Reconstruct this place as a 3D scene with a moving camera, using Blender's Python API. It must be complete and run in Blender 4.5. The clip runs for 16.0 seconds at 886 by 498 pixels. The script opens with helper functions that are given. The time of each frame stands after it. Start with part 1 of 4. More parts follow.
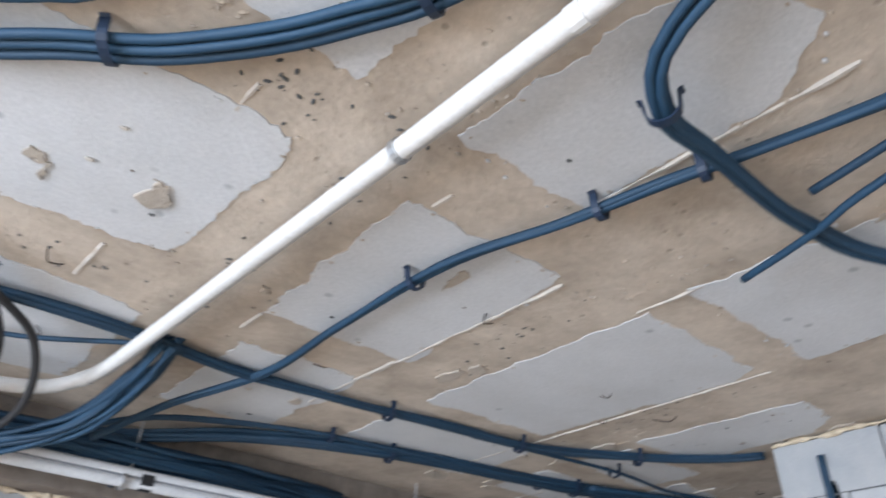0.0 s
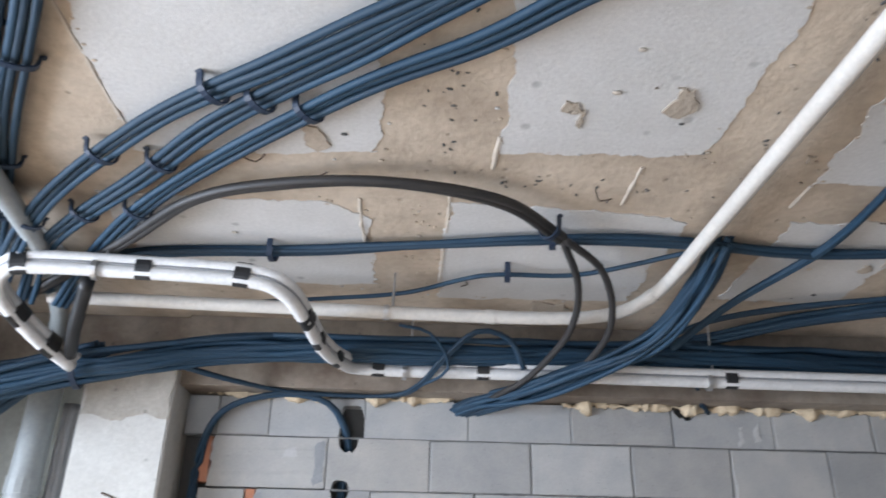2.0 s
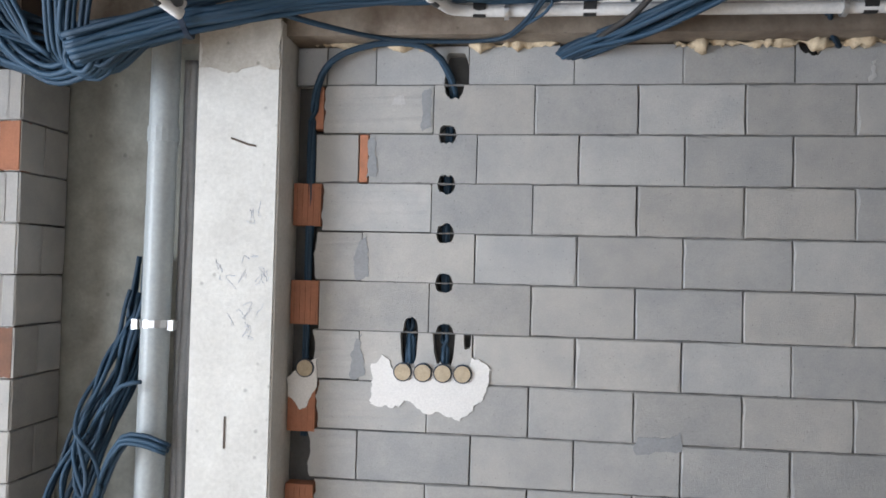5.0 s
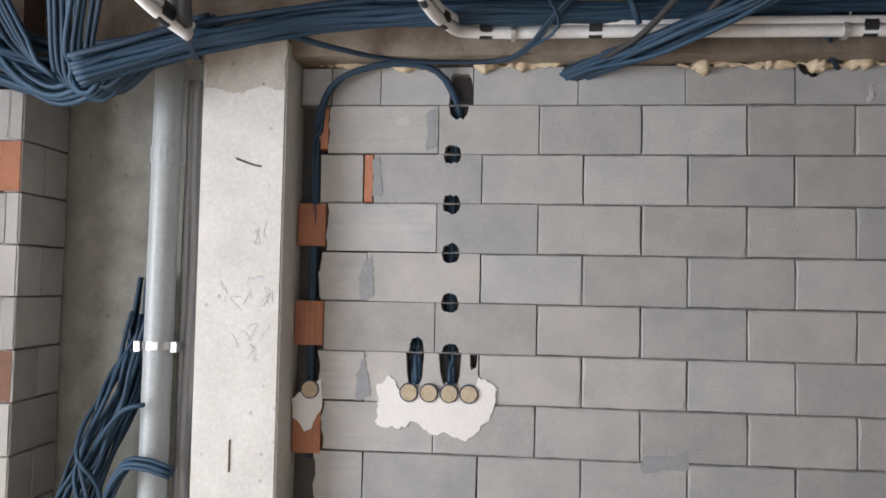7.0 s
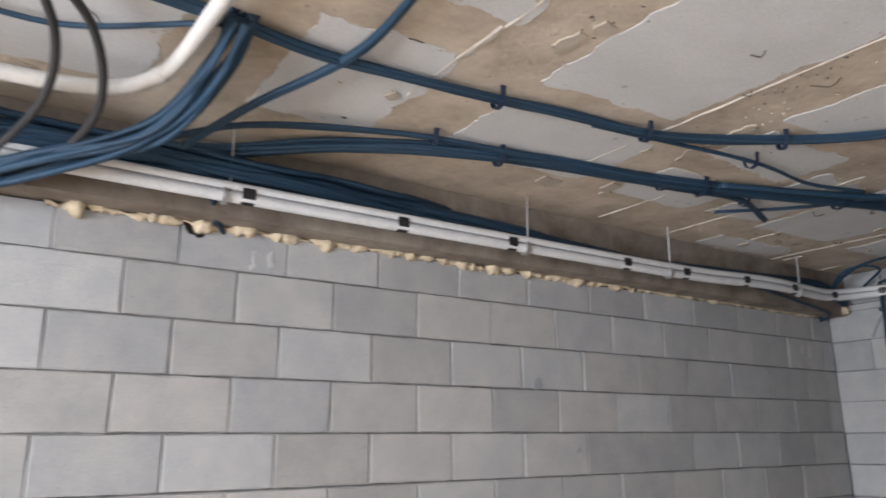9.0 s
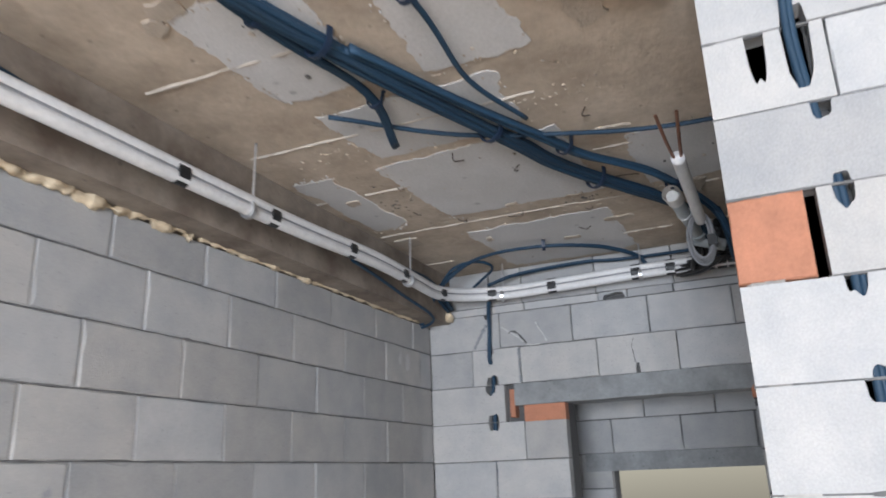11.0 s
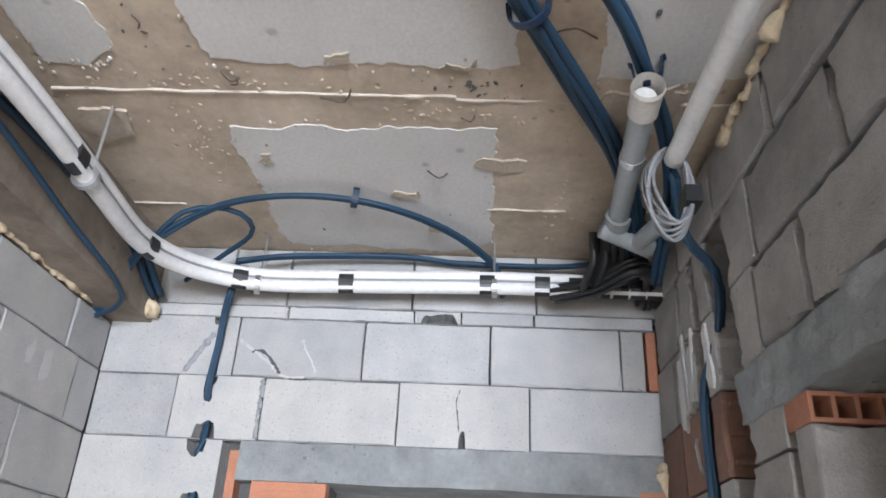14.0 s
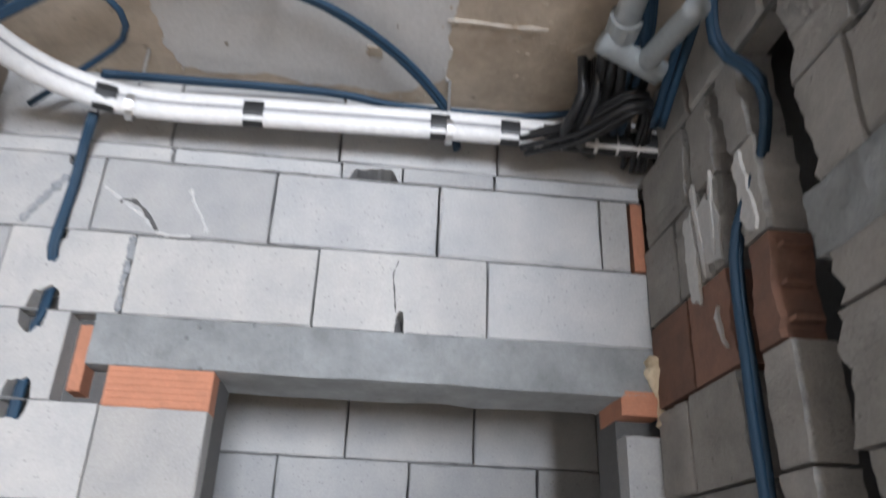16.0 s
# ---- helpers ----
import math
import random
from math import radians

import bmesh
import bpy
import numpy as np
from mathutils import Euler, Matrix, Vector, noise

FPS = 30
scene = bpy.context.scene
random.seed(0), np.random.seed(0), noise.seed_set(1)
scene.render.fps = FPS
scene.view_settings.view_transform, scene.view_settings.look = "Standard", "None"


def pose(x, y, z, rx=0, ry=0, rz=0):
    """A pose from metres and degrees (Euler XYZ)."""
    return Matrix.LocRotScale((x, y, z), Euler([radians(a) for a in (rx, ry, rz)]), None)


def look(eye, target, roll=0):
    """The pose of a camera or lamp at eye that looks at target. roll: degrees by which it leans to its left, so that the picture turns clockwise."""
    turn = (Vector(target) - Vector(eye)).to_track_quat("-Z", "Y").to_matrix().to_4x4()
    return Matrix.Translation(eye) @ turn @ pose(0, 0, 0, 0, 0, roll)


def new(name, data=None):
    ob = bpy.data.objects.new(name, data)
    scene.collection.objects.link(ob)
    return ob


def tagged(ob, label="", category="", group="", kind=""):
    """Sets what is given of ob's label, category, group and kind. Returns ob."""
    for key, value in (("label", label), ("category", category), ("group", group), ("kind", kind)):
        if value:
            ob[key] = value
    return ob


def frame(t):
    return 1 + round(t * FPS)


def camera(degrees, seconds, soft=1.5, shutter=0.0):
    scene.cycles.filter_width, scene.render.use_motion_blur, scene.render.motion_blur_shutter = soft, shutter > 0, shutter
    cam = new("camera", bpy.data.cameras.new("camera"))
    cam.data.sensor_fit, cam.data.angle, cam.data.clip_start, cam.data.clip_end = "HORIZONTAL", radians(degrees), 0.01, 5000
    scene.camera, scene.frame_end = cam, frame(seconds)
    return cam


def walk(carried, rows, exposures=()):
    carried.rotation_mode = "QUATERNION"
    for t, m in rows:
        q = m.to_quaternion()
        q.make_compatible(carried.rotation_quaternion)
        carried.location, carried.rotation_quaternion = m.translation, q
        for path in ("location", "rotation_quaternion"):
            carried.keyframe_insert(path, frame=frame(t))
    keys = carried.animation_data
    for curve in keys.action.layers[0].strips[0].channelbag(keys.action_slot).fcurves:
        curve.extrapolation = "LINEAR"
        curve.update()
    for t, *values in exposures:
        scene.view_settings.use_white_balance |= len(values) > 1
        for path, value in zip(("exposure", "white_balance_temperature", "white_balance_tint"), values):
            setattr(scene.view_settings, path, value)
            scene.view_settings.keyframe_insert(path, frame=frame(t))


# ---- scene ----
cam = camera(61.5, 16.0, soft=1.7, shutter=0.4)
METRES, EYE, TILT, LEAN, TURN = 8.0, 1.5, 0.0, 0.0, -41.6
PATH = [
    (0, (0.07, -0.001, 1.794), (1.186, 1.266, 2.866), 1.1),
    (0.5, (0.023, 0.016, 1.789), (0.909, 1.51, 2.78), 0.3),
    (1, (-0.023, 0.039, 1.773), (0.568, 1.708, 2.703), 0.2),
    (1.5, (-0.063, 0.057, 1.768), (0.25, 1.824, 2.652), -0.1),
    (2, (-0.104, 0.068, 1.757), (-0.036, 1.88, 2.6), 1.2),
    (2.5, (-0.125, 0.076, 1.76), (-0.206, 1.908, 2.559), 1.3),
    (3, (-0.134, 0.084, 1.739), (-0.274, 1.959, 2.42), 0.8),
    (3.5, (-0.13, 0.096, 1.714), (-0.308, 2.036, 2.168), 1.2),
    (4, (-0.129, 0.106, 1.682), (-0.31, 2.083, 1.923), 1.1),
    (4.5, (-0.042, 0.125, 1.578), (-0.269, 2.111, 1.632), 1.4),
    (7, (-0.134, 0.111, 1.6), (-0.314, 2.101, 1.692), 1.1),
    (7.5, (-0.206, 0.193, 1.66), (-0.088, 2.169, 1.943), 0.1),
    (8, (-0.1, 0.244, 1.682), (0.411, 2.139, 2.069), -1.4),
    (8.5, (0.007, 0.287, 1.682), (0.936, 2.001, 2.128), -3.0),
    (9, (0.261, 0.362, 1.686), (1.355, 1.959, 2.185), -0.5),
    (9.5, (0.502, 0.499, 1.684), (1.794, 1.935, 2.204), -0.1),
    (10, (0.787, 0.761, 1.669), (2.289, 1.954, 2.235), -1.6),
    (12.5, (2.406, 1.791, 1.63), (4.251, 2.038, 2.361), 0.8),
    (13, (2.673, 1.888, 1.672), (4.484, 1.99, 2.515), 1.0),
    (13.5, (2.849, 1.906, 1.66), (4.656, 1.975, 2.514), 1.3),
    (14, (3.02, 1.871, 1.67), (4.816, 1.95, 2.546), 2.9),
    (14.5, (3.129, 1.922, 1.672), (4.907, 2.022, 2.582), 4.4),
    (15, (3.195, 2.004, 1.688), (4.94, 1.995, 2.665), 2.4),
    (15.5, (3.345, 2.003, 1.649), (5.127, 1.888, 2.55), 2.3),
    (16, (3.647, 1.946, 1.577), (5.456, 1.773, 2.413), 2.2),
]
walk(cam, [(t, look(eye, target, roll)) for t, eye, target, roll in PATH], [(0, -0.32, 5950, 15), (0.5, -0.4, 5950, 15), (2, -0.65, 6200, 16), (3, -0.68, 6550, 18), (4, -0.76, 6400, 15), (7, -0.92, 6900, 19), (8, -0.62, 7000, 20), (9, -0.22, 6700, 18), (10, 0.07, 6550, 17), (12.5, 0.8, 6500, 17), (14, 1.22, 6550, 17), (15, 1.35, 6550, 17), (16, 1.1, 6650, 18)])

# ---- light ----
world = bpy.data.worlds.new("sky")
scene.world = world
world.use_nodes = True
wn = world.node_tree.nodes
sky = wn.new("ShaderNodeTexSky")
sky.sky_type, sky.sun_disc, sky.sun_elevation, sky.sun_rotation = "NISHITA", False, radians(35), radians(200)
world.node_tree.links.new(sky.outputs[0], wn["Background"].inputs[0])
wn["Background"].inputs[1].default_value = 0.12


def area(name, m, w, h, power, color):
    data = bpy.data.lights.new(name, "AREA")
    data.shape, data.size, data.size_y, data.energy, data.color = "RECTANGLE", w, h, power, color
    ob = new(name, data)
    ob.matrix_world = m
    return ob


area("daylight_terrace", look((-2.2, -3.15, 1.35), (-2.2, 0, 0.2)), 3.2, 2.2, 140, (0.76, 0.89, 1.0))
area("daylight_west", look((-3.95, 0.8, 1.3), (0, 1.0, 0.5)), 2.5, 2.2, 600, (0.78, 0.9, 1.0))
area("daylight_back_room", look((6.25, 1.7, 1.27), (5, 1.8, 1.2)), 0.7, 0.7, 2.5, (0.9, 0.96, 1.0))


# ---- materials ----
def material(name, base, dark, rough=0.9, grain=60.0, blotch=3.0, bump=0.25, spread=0.0, metal=0.0, pits=0.0, depth=0.004, stain=0.45, warmth=0.0):
    m = bpy.data.materials.new(name)
    m.use_nodes = True
    n, l = m.node_tree.nodes, m.node_tree.links
    b = n["Principled BSDF"]
    b.inputs["Roughness"].default_value, b.inputs["Metallic"].default_value = rough, metal
    geo = n.new("ShaderNodeNewGeometry")
    big, fine = n.new("ShaderNodeTexNoise"), n.new("ShaderNodeTexNoise")
    big.inputs["Scale"].default_value, big.inputs["Detail"].default_value = blotch, 8
    fine.inputs["Scale"].default_value, fine.inputs["Detail"].default_value = grain, 6
    big.inputs["Roughness"].default_value, fine.inputs["Roughness"].default_value = 0.62, 0.7
    for x in (big, fine):
        l.new(geo.outputs["Position"], x.inputs["Vector"])
    ramp = n.new("ShaderNodeMapRange")
    ramp.inputs[1].default_value, ramp.inputs[2].default_value = 0.35, 0.68
    l.new(big.outputs["Fac"], ramp.inputs[0])
    mix = n.new("ShaderNodeMix")
    mix.data_type = "RGBA"
    mix.inputs[6].default_value, mix.inputs[7].default_value = (*base, 1), (*dark, 1)
    scale = n.new("ShaderNodeMath")
    scale.operation = "MULTIPLY"
    scale.inputs[1].default_value = stain
    l.new(ramp.outputs[0], scale.inputs[0])
    l.new(scale.outputs[0], mix.inputs[0])
    hsv = n.new("ShaderNodeHueSaturation")
    l.new(mix.outputs[2], hsv.inputs["Color"])
    total = n.new("ShaderNodeMath")
    total.operation = "MULTIPLY_ADD"
    total.inputs[1].default_value, total.inputs[2].default_value = 0.5, 0.75
    l.new(fine.outputs["Fac"], total.inputs[0])
    value = total.outputs[0]
    if warmth:
        info = n.new("ShaderNodeObjectInfo")
        pick = n.new("ShaderNodeMath")
        pick.operation = "MULTIPLY"
        pick.inputs[1].default_value = 7.31
        l.new(info.outputs["Random"], pick.inputs[0])
        part_ = n.new("ShaderNodeMath")
        part_.operation = "FRACT"
        l.new(pick.outputs[0], part_.inputs[0])
        tint = n.new("ShaderNodeMix")
        tint.data_type, tint.blend_type = "RGBA", "MULTIPLY"
        tones = n.new("ShaderNodeMix")
        tones.data_type = "RGBA"
        tones.inputs[6].default_value, tones.inputs[7].default_value = (0.93, 0.985, 1.05, 1), (1.06, 1.0, 0.92, 1)
        l.new(part_.outputs[0], tones.inputs[0])
        tint.inputs[0].default_value = warmth
        l.new(mix.outputs[2], tint.inputs[6])
        l.new(tones.outputs[2], tint.inputs[7])
        l.new(tint.outputs[2], hsv.inputs["Color"])
    if spread:
        info = n.new("ShaderNodeObjectInfo")
        rnd = n.new("ShaderNodeMath")
        rnd.operation = "MULTIPLY_ADD"
        rnd.inputs[1].default_value, rnd.inputs[2].default_value = spread, -spread / 2
        l.new(info.outputs["Random"], rnd.inputs[0])
        add = n.new("ShaderNodeMath")
        l.new(value, add.inputs[0])
        l.new(rnd.outputs[0], add.inputs[1])
        value = add.outputs[0]
    height = fine.outputs["Fac"]
    if pits:
        vor = n.new("ShaderNodeTexVoronoi")
        vor.inputs["Scale"].default_value = pits
        l.new(geo.outputs["Position"], vor.inputs["Vector"])
        pit = n.new("ShaderNodeMapRange")
        pit.inputs[1].default_value, pit.inputs[2].default_value = 0.1, 0.22
        l.new(vor.outputs["Distance"], pit.inputs[0])
        gate = n.new("ShaderNodeMath")
        gate.operation = "MAXIMUM"
        sep = n.new("ShaderNodeSeparateColor")
        l.new(vor.outputs["Color"], sep.inputs[0])
        few = n.new("ShaderNodeMath")
        few.operation = "LESS_THAN"
        few.inputs[1].default_value = 0.88
        l.new(sep.outputs[0], few.inputs[0])
        l.new(pit.outputs[0], gate.inputs[0])
        l.new(few.outputs[0], gate.inputs[1])
        both = n.new("ShaderNodeMath")
        both.operation = "MULTIPLY"
        l.new(gate.outputs[0], both.inputs[0])
        l.new(fine.outputs["Fac"], both.inputs[1])
        height = both.outputs[0]
        dim = n.new("ShaderNodeMath")
        dim.operation = "MULTIPLY_ADD"
        dim.inputs[1].default_value, dim.inputs[2].default_value = 0.32, 0.68
        l.new(gate.outputs[0], dim.inputs[0])
        last = n.new("ShaderNodeMath")
        last.operation = "MULTIPLY"
        l.new(value, last.inputs[0])
        l.new(dim.outputs[0], last.inputs[1])
        value = last.outputs[0]
    l.new(value, hsv.inputs["Value"])
    l.new(hsv.outputs[0], b.inputs["Base Color"])
    bm_ = n.new("ShaderNodeBump")
    bm_.inputs["Strength"].default_value, bm_.inputs["Distance"].default_value = bump, depth
    l.new(height, bm_.inputs["Height"])
    l.new(bm_.outputs[0], b.inputs["Normal"])
    return m


BLOCK = material("grey_concrete_block", (0.42, 0.41, 0.395), (0.31, 0.315, 0.32), 0.95, 190, 7, 0.55, 0.26, pits=75, depth=0.005, stain=0.7, warmth=0.3)
# Browner and rougher than BLOCK, with darker blotches; inner wall only.
BROWN_BLOCK = material("brown_grey_block", (0.42, 0.395, 0.365), (0.26, 0.245, 0.228), 0.95, 120, 8, 0.9, 0.34, pits=45, depth=0.009, stain=0.8)
CORE = material("dark_joint_mortar", (0.1, 0.097, 0.094), (0.06, 0.06, 0.06), 0.95, 80, 6, 0.4)
JOINT = material("crumbly_joint_mortar", (0.19, 0.186, 0.18), (0.1, 0.1, 0.1), 0.95, 160, 18, 0.8, stain=0.9)
BEAM = material("raw_beam_concrete", (0.29, 0.243, 0.195), (0.13, 0.094, 0.07), 0.95, 55, 5, 0.8, pits=25, stain=0.95)
COLUMN = material("pale_column_concrete", (0.58, 0.57, 0.54), (0.4, 0.385, 0.36), 0.9, 70, 5, 0.4, pits=22)
CAP = material("brown_column_head", (0.47, 0.44, 0.39), (0.33, 0.3, 0.26), 0.95, 60, 8, 0.7, pits=25, stain=0.8)
BROKEN = material("broken_block_core", (0.47, 0.455, 0.43), (0.24, 0.23, 0.22), 0.95, 110, 30, 1.0, pits=50, stain=0.9, depth=0.01)
# Greenish stained concrete, its tone darkened to stand in for the recess shade.
RECESS = material("shaded_recess_concrete", (0.22, 0.22, 0.195), (0.12, 0.115, 0.1), 0.9, 60, 7, 0.5, pits=18, stain=0.8)
SLAB = material("stained_slab_mortar", (0.56, 0.465, 0.365), (0.33, 0.26, 0.195), 0.92, 32, 4.5, 0.5, pits=26, stain=0.85, depth=0.008)
PANEL = material("pale_ceiling_panel", (0.585, 0.57, 0.555), (0.45, 0.435, 0.41), 0.9, 90, 5, 0.4, pits=14)
DAUB = material("mortar_daub", (0.48, 0.4, 0.32), (0.33, 0.28, 0.22), 0.95, 70, 9, 0.8, pits=35, stain=0.7, depth=0.008)
FIN = material("mortar_ridge", (0.54, 0.475, 0.4), (0.4, 0.35, 0.3), 0.95, 120, 20, 0.5)
LINTEL = material("grey_lintel_concrete", (0.3, 0.31, 0.31), (0.18, 0.185, 0.185), 0.9, 60, 9, 0.9, pits=30, stain=0.8, depth=0.01)
TERRA = material("terracotta", (0.46, 0.195, 0.115), (0.34, 0.15, 0.09), 0.9, 120, 14, 0.5, 0.3, stain=0.8)
# Darker, browner version of TERRA for the inner wall and one pier row.
BROWN_TERRA = material("dark_brown_terracotta", (0.26, 0.135, 0.095), (0.17, 0.1, 0.075), 0.95, 110, 14, 0.6, 0.3, stain=0.8)
# Floor is out of view; warm tan is set to tint light bounced upwards.
FLOOR = material("floor_screed", (0.52, 0.41, 0.3), (0.38, 0.3, 0.22), 0.9, 40, 2, 0.3)
RENDER_WALL = material("plain_block_render", (0.45, 0.44, 0.42), (0.35, 0.34, 0.33), 0.95, 60, 2, 0.3)
FOAM = material("expanding_foam", (0.7, 0.58, 0.41), (0.4, 0.29, 0.18), 0.8, 110, 22, 0.9, pits=70, stain=0.8)
PLASTER = material("white_plaster", (0.74, 0.72, 0.7), (0.66, 0.65, 0.63), 0.9, 120, 20, 0.5)
FILLER = material("grey_white_filler", (0.6, 0.59, 0.57), (0.4, 0.39, 0.38), 0.9, 90, 16, 0.6)
SMEAR = material("dark_mortar_smear", (0.3, 0.31, 0.32), (0.22, 0.23, 0.24), 0.95, 130, 20, 0.7)
SMUDGE = material("pale_mortar_smudge", (0.5, 0.495, 0.485), (0.42, 0.415, 0.41), 0.95, 110, 20, 0.6)
PLUG = material("beige_paper_plug", (0.5, 0.41, 0.29), (0.26, 0.2, 0.14), 0.9, 140, 40, 0.6)
BLUE = material("blue_conduit_plastic", (0.009, 0.038, 0.072), (0.006, 0.024, 0.048), 0.66, 260, 6, 0.15, 0.5)
NAVY = material("dark_blue_tie_plastic", (0.008, 0.02, 0.045), (0.01, 0.02, 0.04), 0.5, 200, 8, 0.1)
BLACK = material("black_rubber_cable", (0.03, 0.027, 0.026), (0.018, 0.017, 0.017), 0.55, 260, 6, 0.15)
TAPE = material("black_tape", (0.012, 0.012, 0.013), (0.02, 0.02, 0.02), 0.45, 90, 20, 0.2)
WHITE = material("white_pvc", (0.62, 0.585, 0.54), (0.5, 0.46, 0.41), 0.35, 60, 4, 0.05)
WRAP = material("white_pipe_insulation", (0.68, 0.67, 0.66), (0.5, 0.49, 0.48), 0.6, 70, 12, 0.35)
SEAM = material("grey_insulation_seam", (0.25, 0.25, 0.26), (0.18, 0.18, 0.18), 0.6, 70, 12, 0.2)
GREY = material("grey_pvc", (0.32, 0.345, 0.35), (0.25, 0.27, 0.28), 0.4, 60, 4, 0.08)
STEEL = material("zinc_steel", (0.6, 0.6, 0.6), (0.4, 0.4, 0.4), 0.35, 90, 20, 0.1, metal=0.9)
RUST = material("rusty_wire", (0.09, 0.06, 0.045), (0.05, 0.04, 0.035), 0.8, 120, 30, 0.3)
COPPER = material("copper_tube", (0.3, 0.15, 0.1), (0.16, 0.08, 0.06), 0.45, 90, 20, 0.1, metal=0.8)
INK = material("blue_marker_ink", (0.46, 0.49, 0.55), (0.5, 0.51, 0.54), 0.9, 120, 30, 0.1)


# ---- mesh helpers ----
def mesh_object(name, bm, mat, smooth=False):
    me = bpy.data.meshes.new(name)
    bmesh.ops.recalc_face_normals(bm, faces=bm.faces[:])
    bm.to_mesh(me)
    bm.free()
    for m in mat if isinstance(mat, (list, tuple)) else (mat,):
        me.materials.append(m)
    if smooth:
        me.polygons.foreach_set("use_smooth", [True] * len(me.polygons))
    return new(name, me)


def part(name, bm, mat, parent, label="", smooth=False):
    ob = mesh_object(name, bm, mat, smooth)
    ob.parent = parent
    return tagged(ob, label)


def structure(name, bm, mat, label, category):
    return tagged(mesh_object(name, bm, mat), label, category, kind="structure")


def thing(name, label, category, group="", at=(0, 0, 0)):
    ob = new(name)
    ob.location = at
    return tagged(ob, label, category, group)


def box(bm, x0, x1, y0, y1, z0, z1, mi=0):
    r = bmesh.ops.create_cube(bm, size=1, matrix=Matrix.LocRotScale(((x0 + x1) / 2, (y0 + y1) / 2, (z0 + z1) / 2), None, (x1 - x0, y1 - y0, z1 - z0)))
    for f in {f for v in r["verts"] for f in v.link_faces}:
        f.material_index = mi


def boxes(*rows):
    bm = bmesh.new()
    for row in rows:
        box(bm, *row)
    return bm


def spline(points, step=0.03, closed=False):
    """Points along a smooth curve through the given ones."""
    p = [Vector(q) for q in points]
    out = []
    n = len(p)
    for i in range(n if closed else n - 1):
        if closed:
            a, b, c, d = (p[(i + k) % n] for k in (-1, 0, 1, 2))
        else:
            b, c = p[i], p[i + 1]
            a, d = p[i - 1] if i else b * 2 - c, p[i + 2] if i + 2 < n else c * 2 - b
        k = max(2, int((c - b).length / step))
        for j in range(k):
            t = j / k
            out.append(0.5 * (2 * b + (c - a) * t + (2 * a - 5 * b + 4 * c - d) * t * t + (3 * b - a - 3 * c + d) * t ** 3))
    if not closed:
        out.append(p[-1].copy())
    return out


def frames(path):
    up = Vector((0, 0, 1))
    out = []
    for i, p in enumerate(path):
        d = (path[min(i + 1, len(path) - 1)] - path[max(i - 1, 0)]).normalized()
        s = d.cross(up)
        s = s.normalized() if s.length > 0.15 else (out[-1][0] - d * out[-1][0].dot(d)).normalized() if out else Vector((1, 0, 0))
        out.append((s, s.cross(d).normalized(), d))
    return out


def tube(bm, path, radius, sides=8, caps=True):
    """radius: a number, or a function of the point's number."""
    rings = []
    for i, (p, (s, u, _)) in enumerate(zip(path, frames(path))):
        r = radius(i) if callable(radius) else radius
        rings.append([bm.verts.new(p + (s * math.cos(a) + u * math.sin(a)) * r) for a in (k * math.tau / sides for k in range(sides))])
    for a, b in zip(rings, rings[1:]):
        for k in range(sides):
            bm.faces.new((a[k], a[(k + 1) % sides], b[(k + 1) % sides], b[k]))
    if caps:
        bm.faces.new(rings[0])
        bm.faces.new(rings[-1])
    return bm


def ragged(bm, outline, z0, z1, rough=0.012, step=0.02, seed=0.0, mi=0, put=None):
    """A thin plate with a broken outline. outline: corners in the plane; put maps (u, v, height) into the world."""
    put = put or (lambda u, v, h: (u, v, h))
    pts = []
    n = len(outline)
    for i in range(n):
        a, b = Vector(outline[i]), Vector(outline[(i + 1) % n])
        k = max(2, int((b - a).length / step))
        side = Vector((b - a).yx).normalized()
        side.x = -side.x
        for j in range(k):
            q = a.lerp(b, j / k)
            w = noise.noise((q.x * 9, q.y * 9, seed)) * 1.6 + noise.noise((q.x * 45, q.y * 45, seed + 5)) * 0.8
            pts.append(q + side * w * rough)
    low = [bm.verts.new(put(q.x, q.y, z0)) for q in pts]
    high = [bm.verts.new(put(q.x, q.y, z1)) for q in pts]
    made = [bm.faces.new(low), bm.faces.new(high)]
    for i in range(len(pts)):
        made.append(bm.faces.new((low[i], low[(i + 1) % len(pts)], high[(i + 1) % len(pts)], high[i])))
    for f in made:
        f.material_index = mi
    for f in made[:2]:
        f.normal_update()
    bmesh.ops.triangulate(bm, faces=made[:2])


# ---- setting ----
H = 2.745
NORTH, EAST, SOUTH_C, WEST_D = 3.03, 5.265, 1.29, 2.98
bm = boxes((-6, 9, -7, 5, -0.2, 0))
structure("floor", bm, FLOOR, "rough warm tan cement floor of an unfinished room, unseen", "floor")

bm = boxes((-6, 9, -3.4, 5, H + 0.0018, H + 0.25))
rnd = random.Random(4)
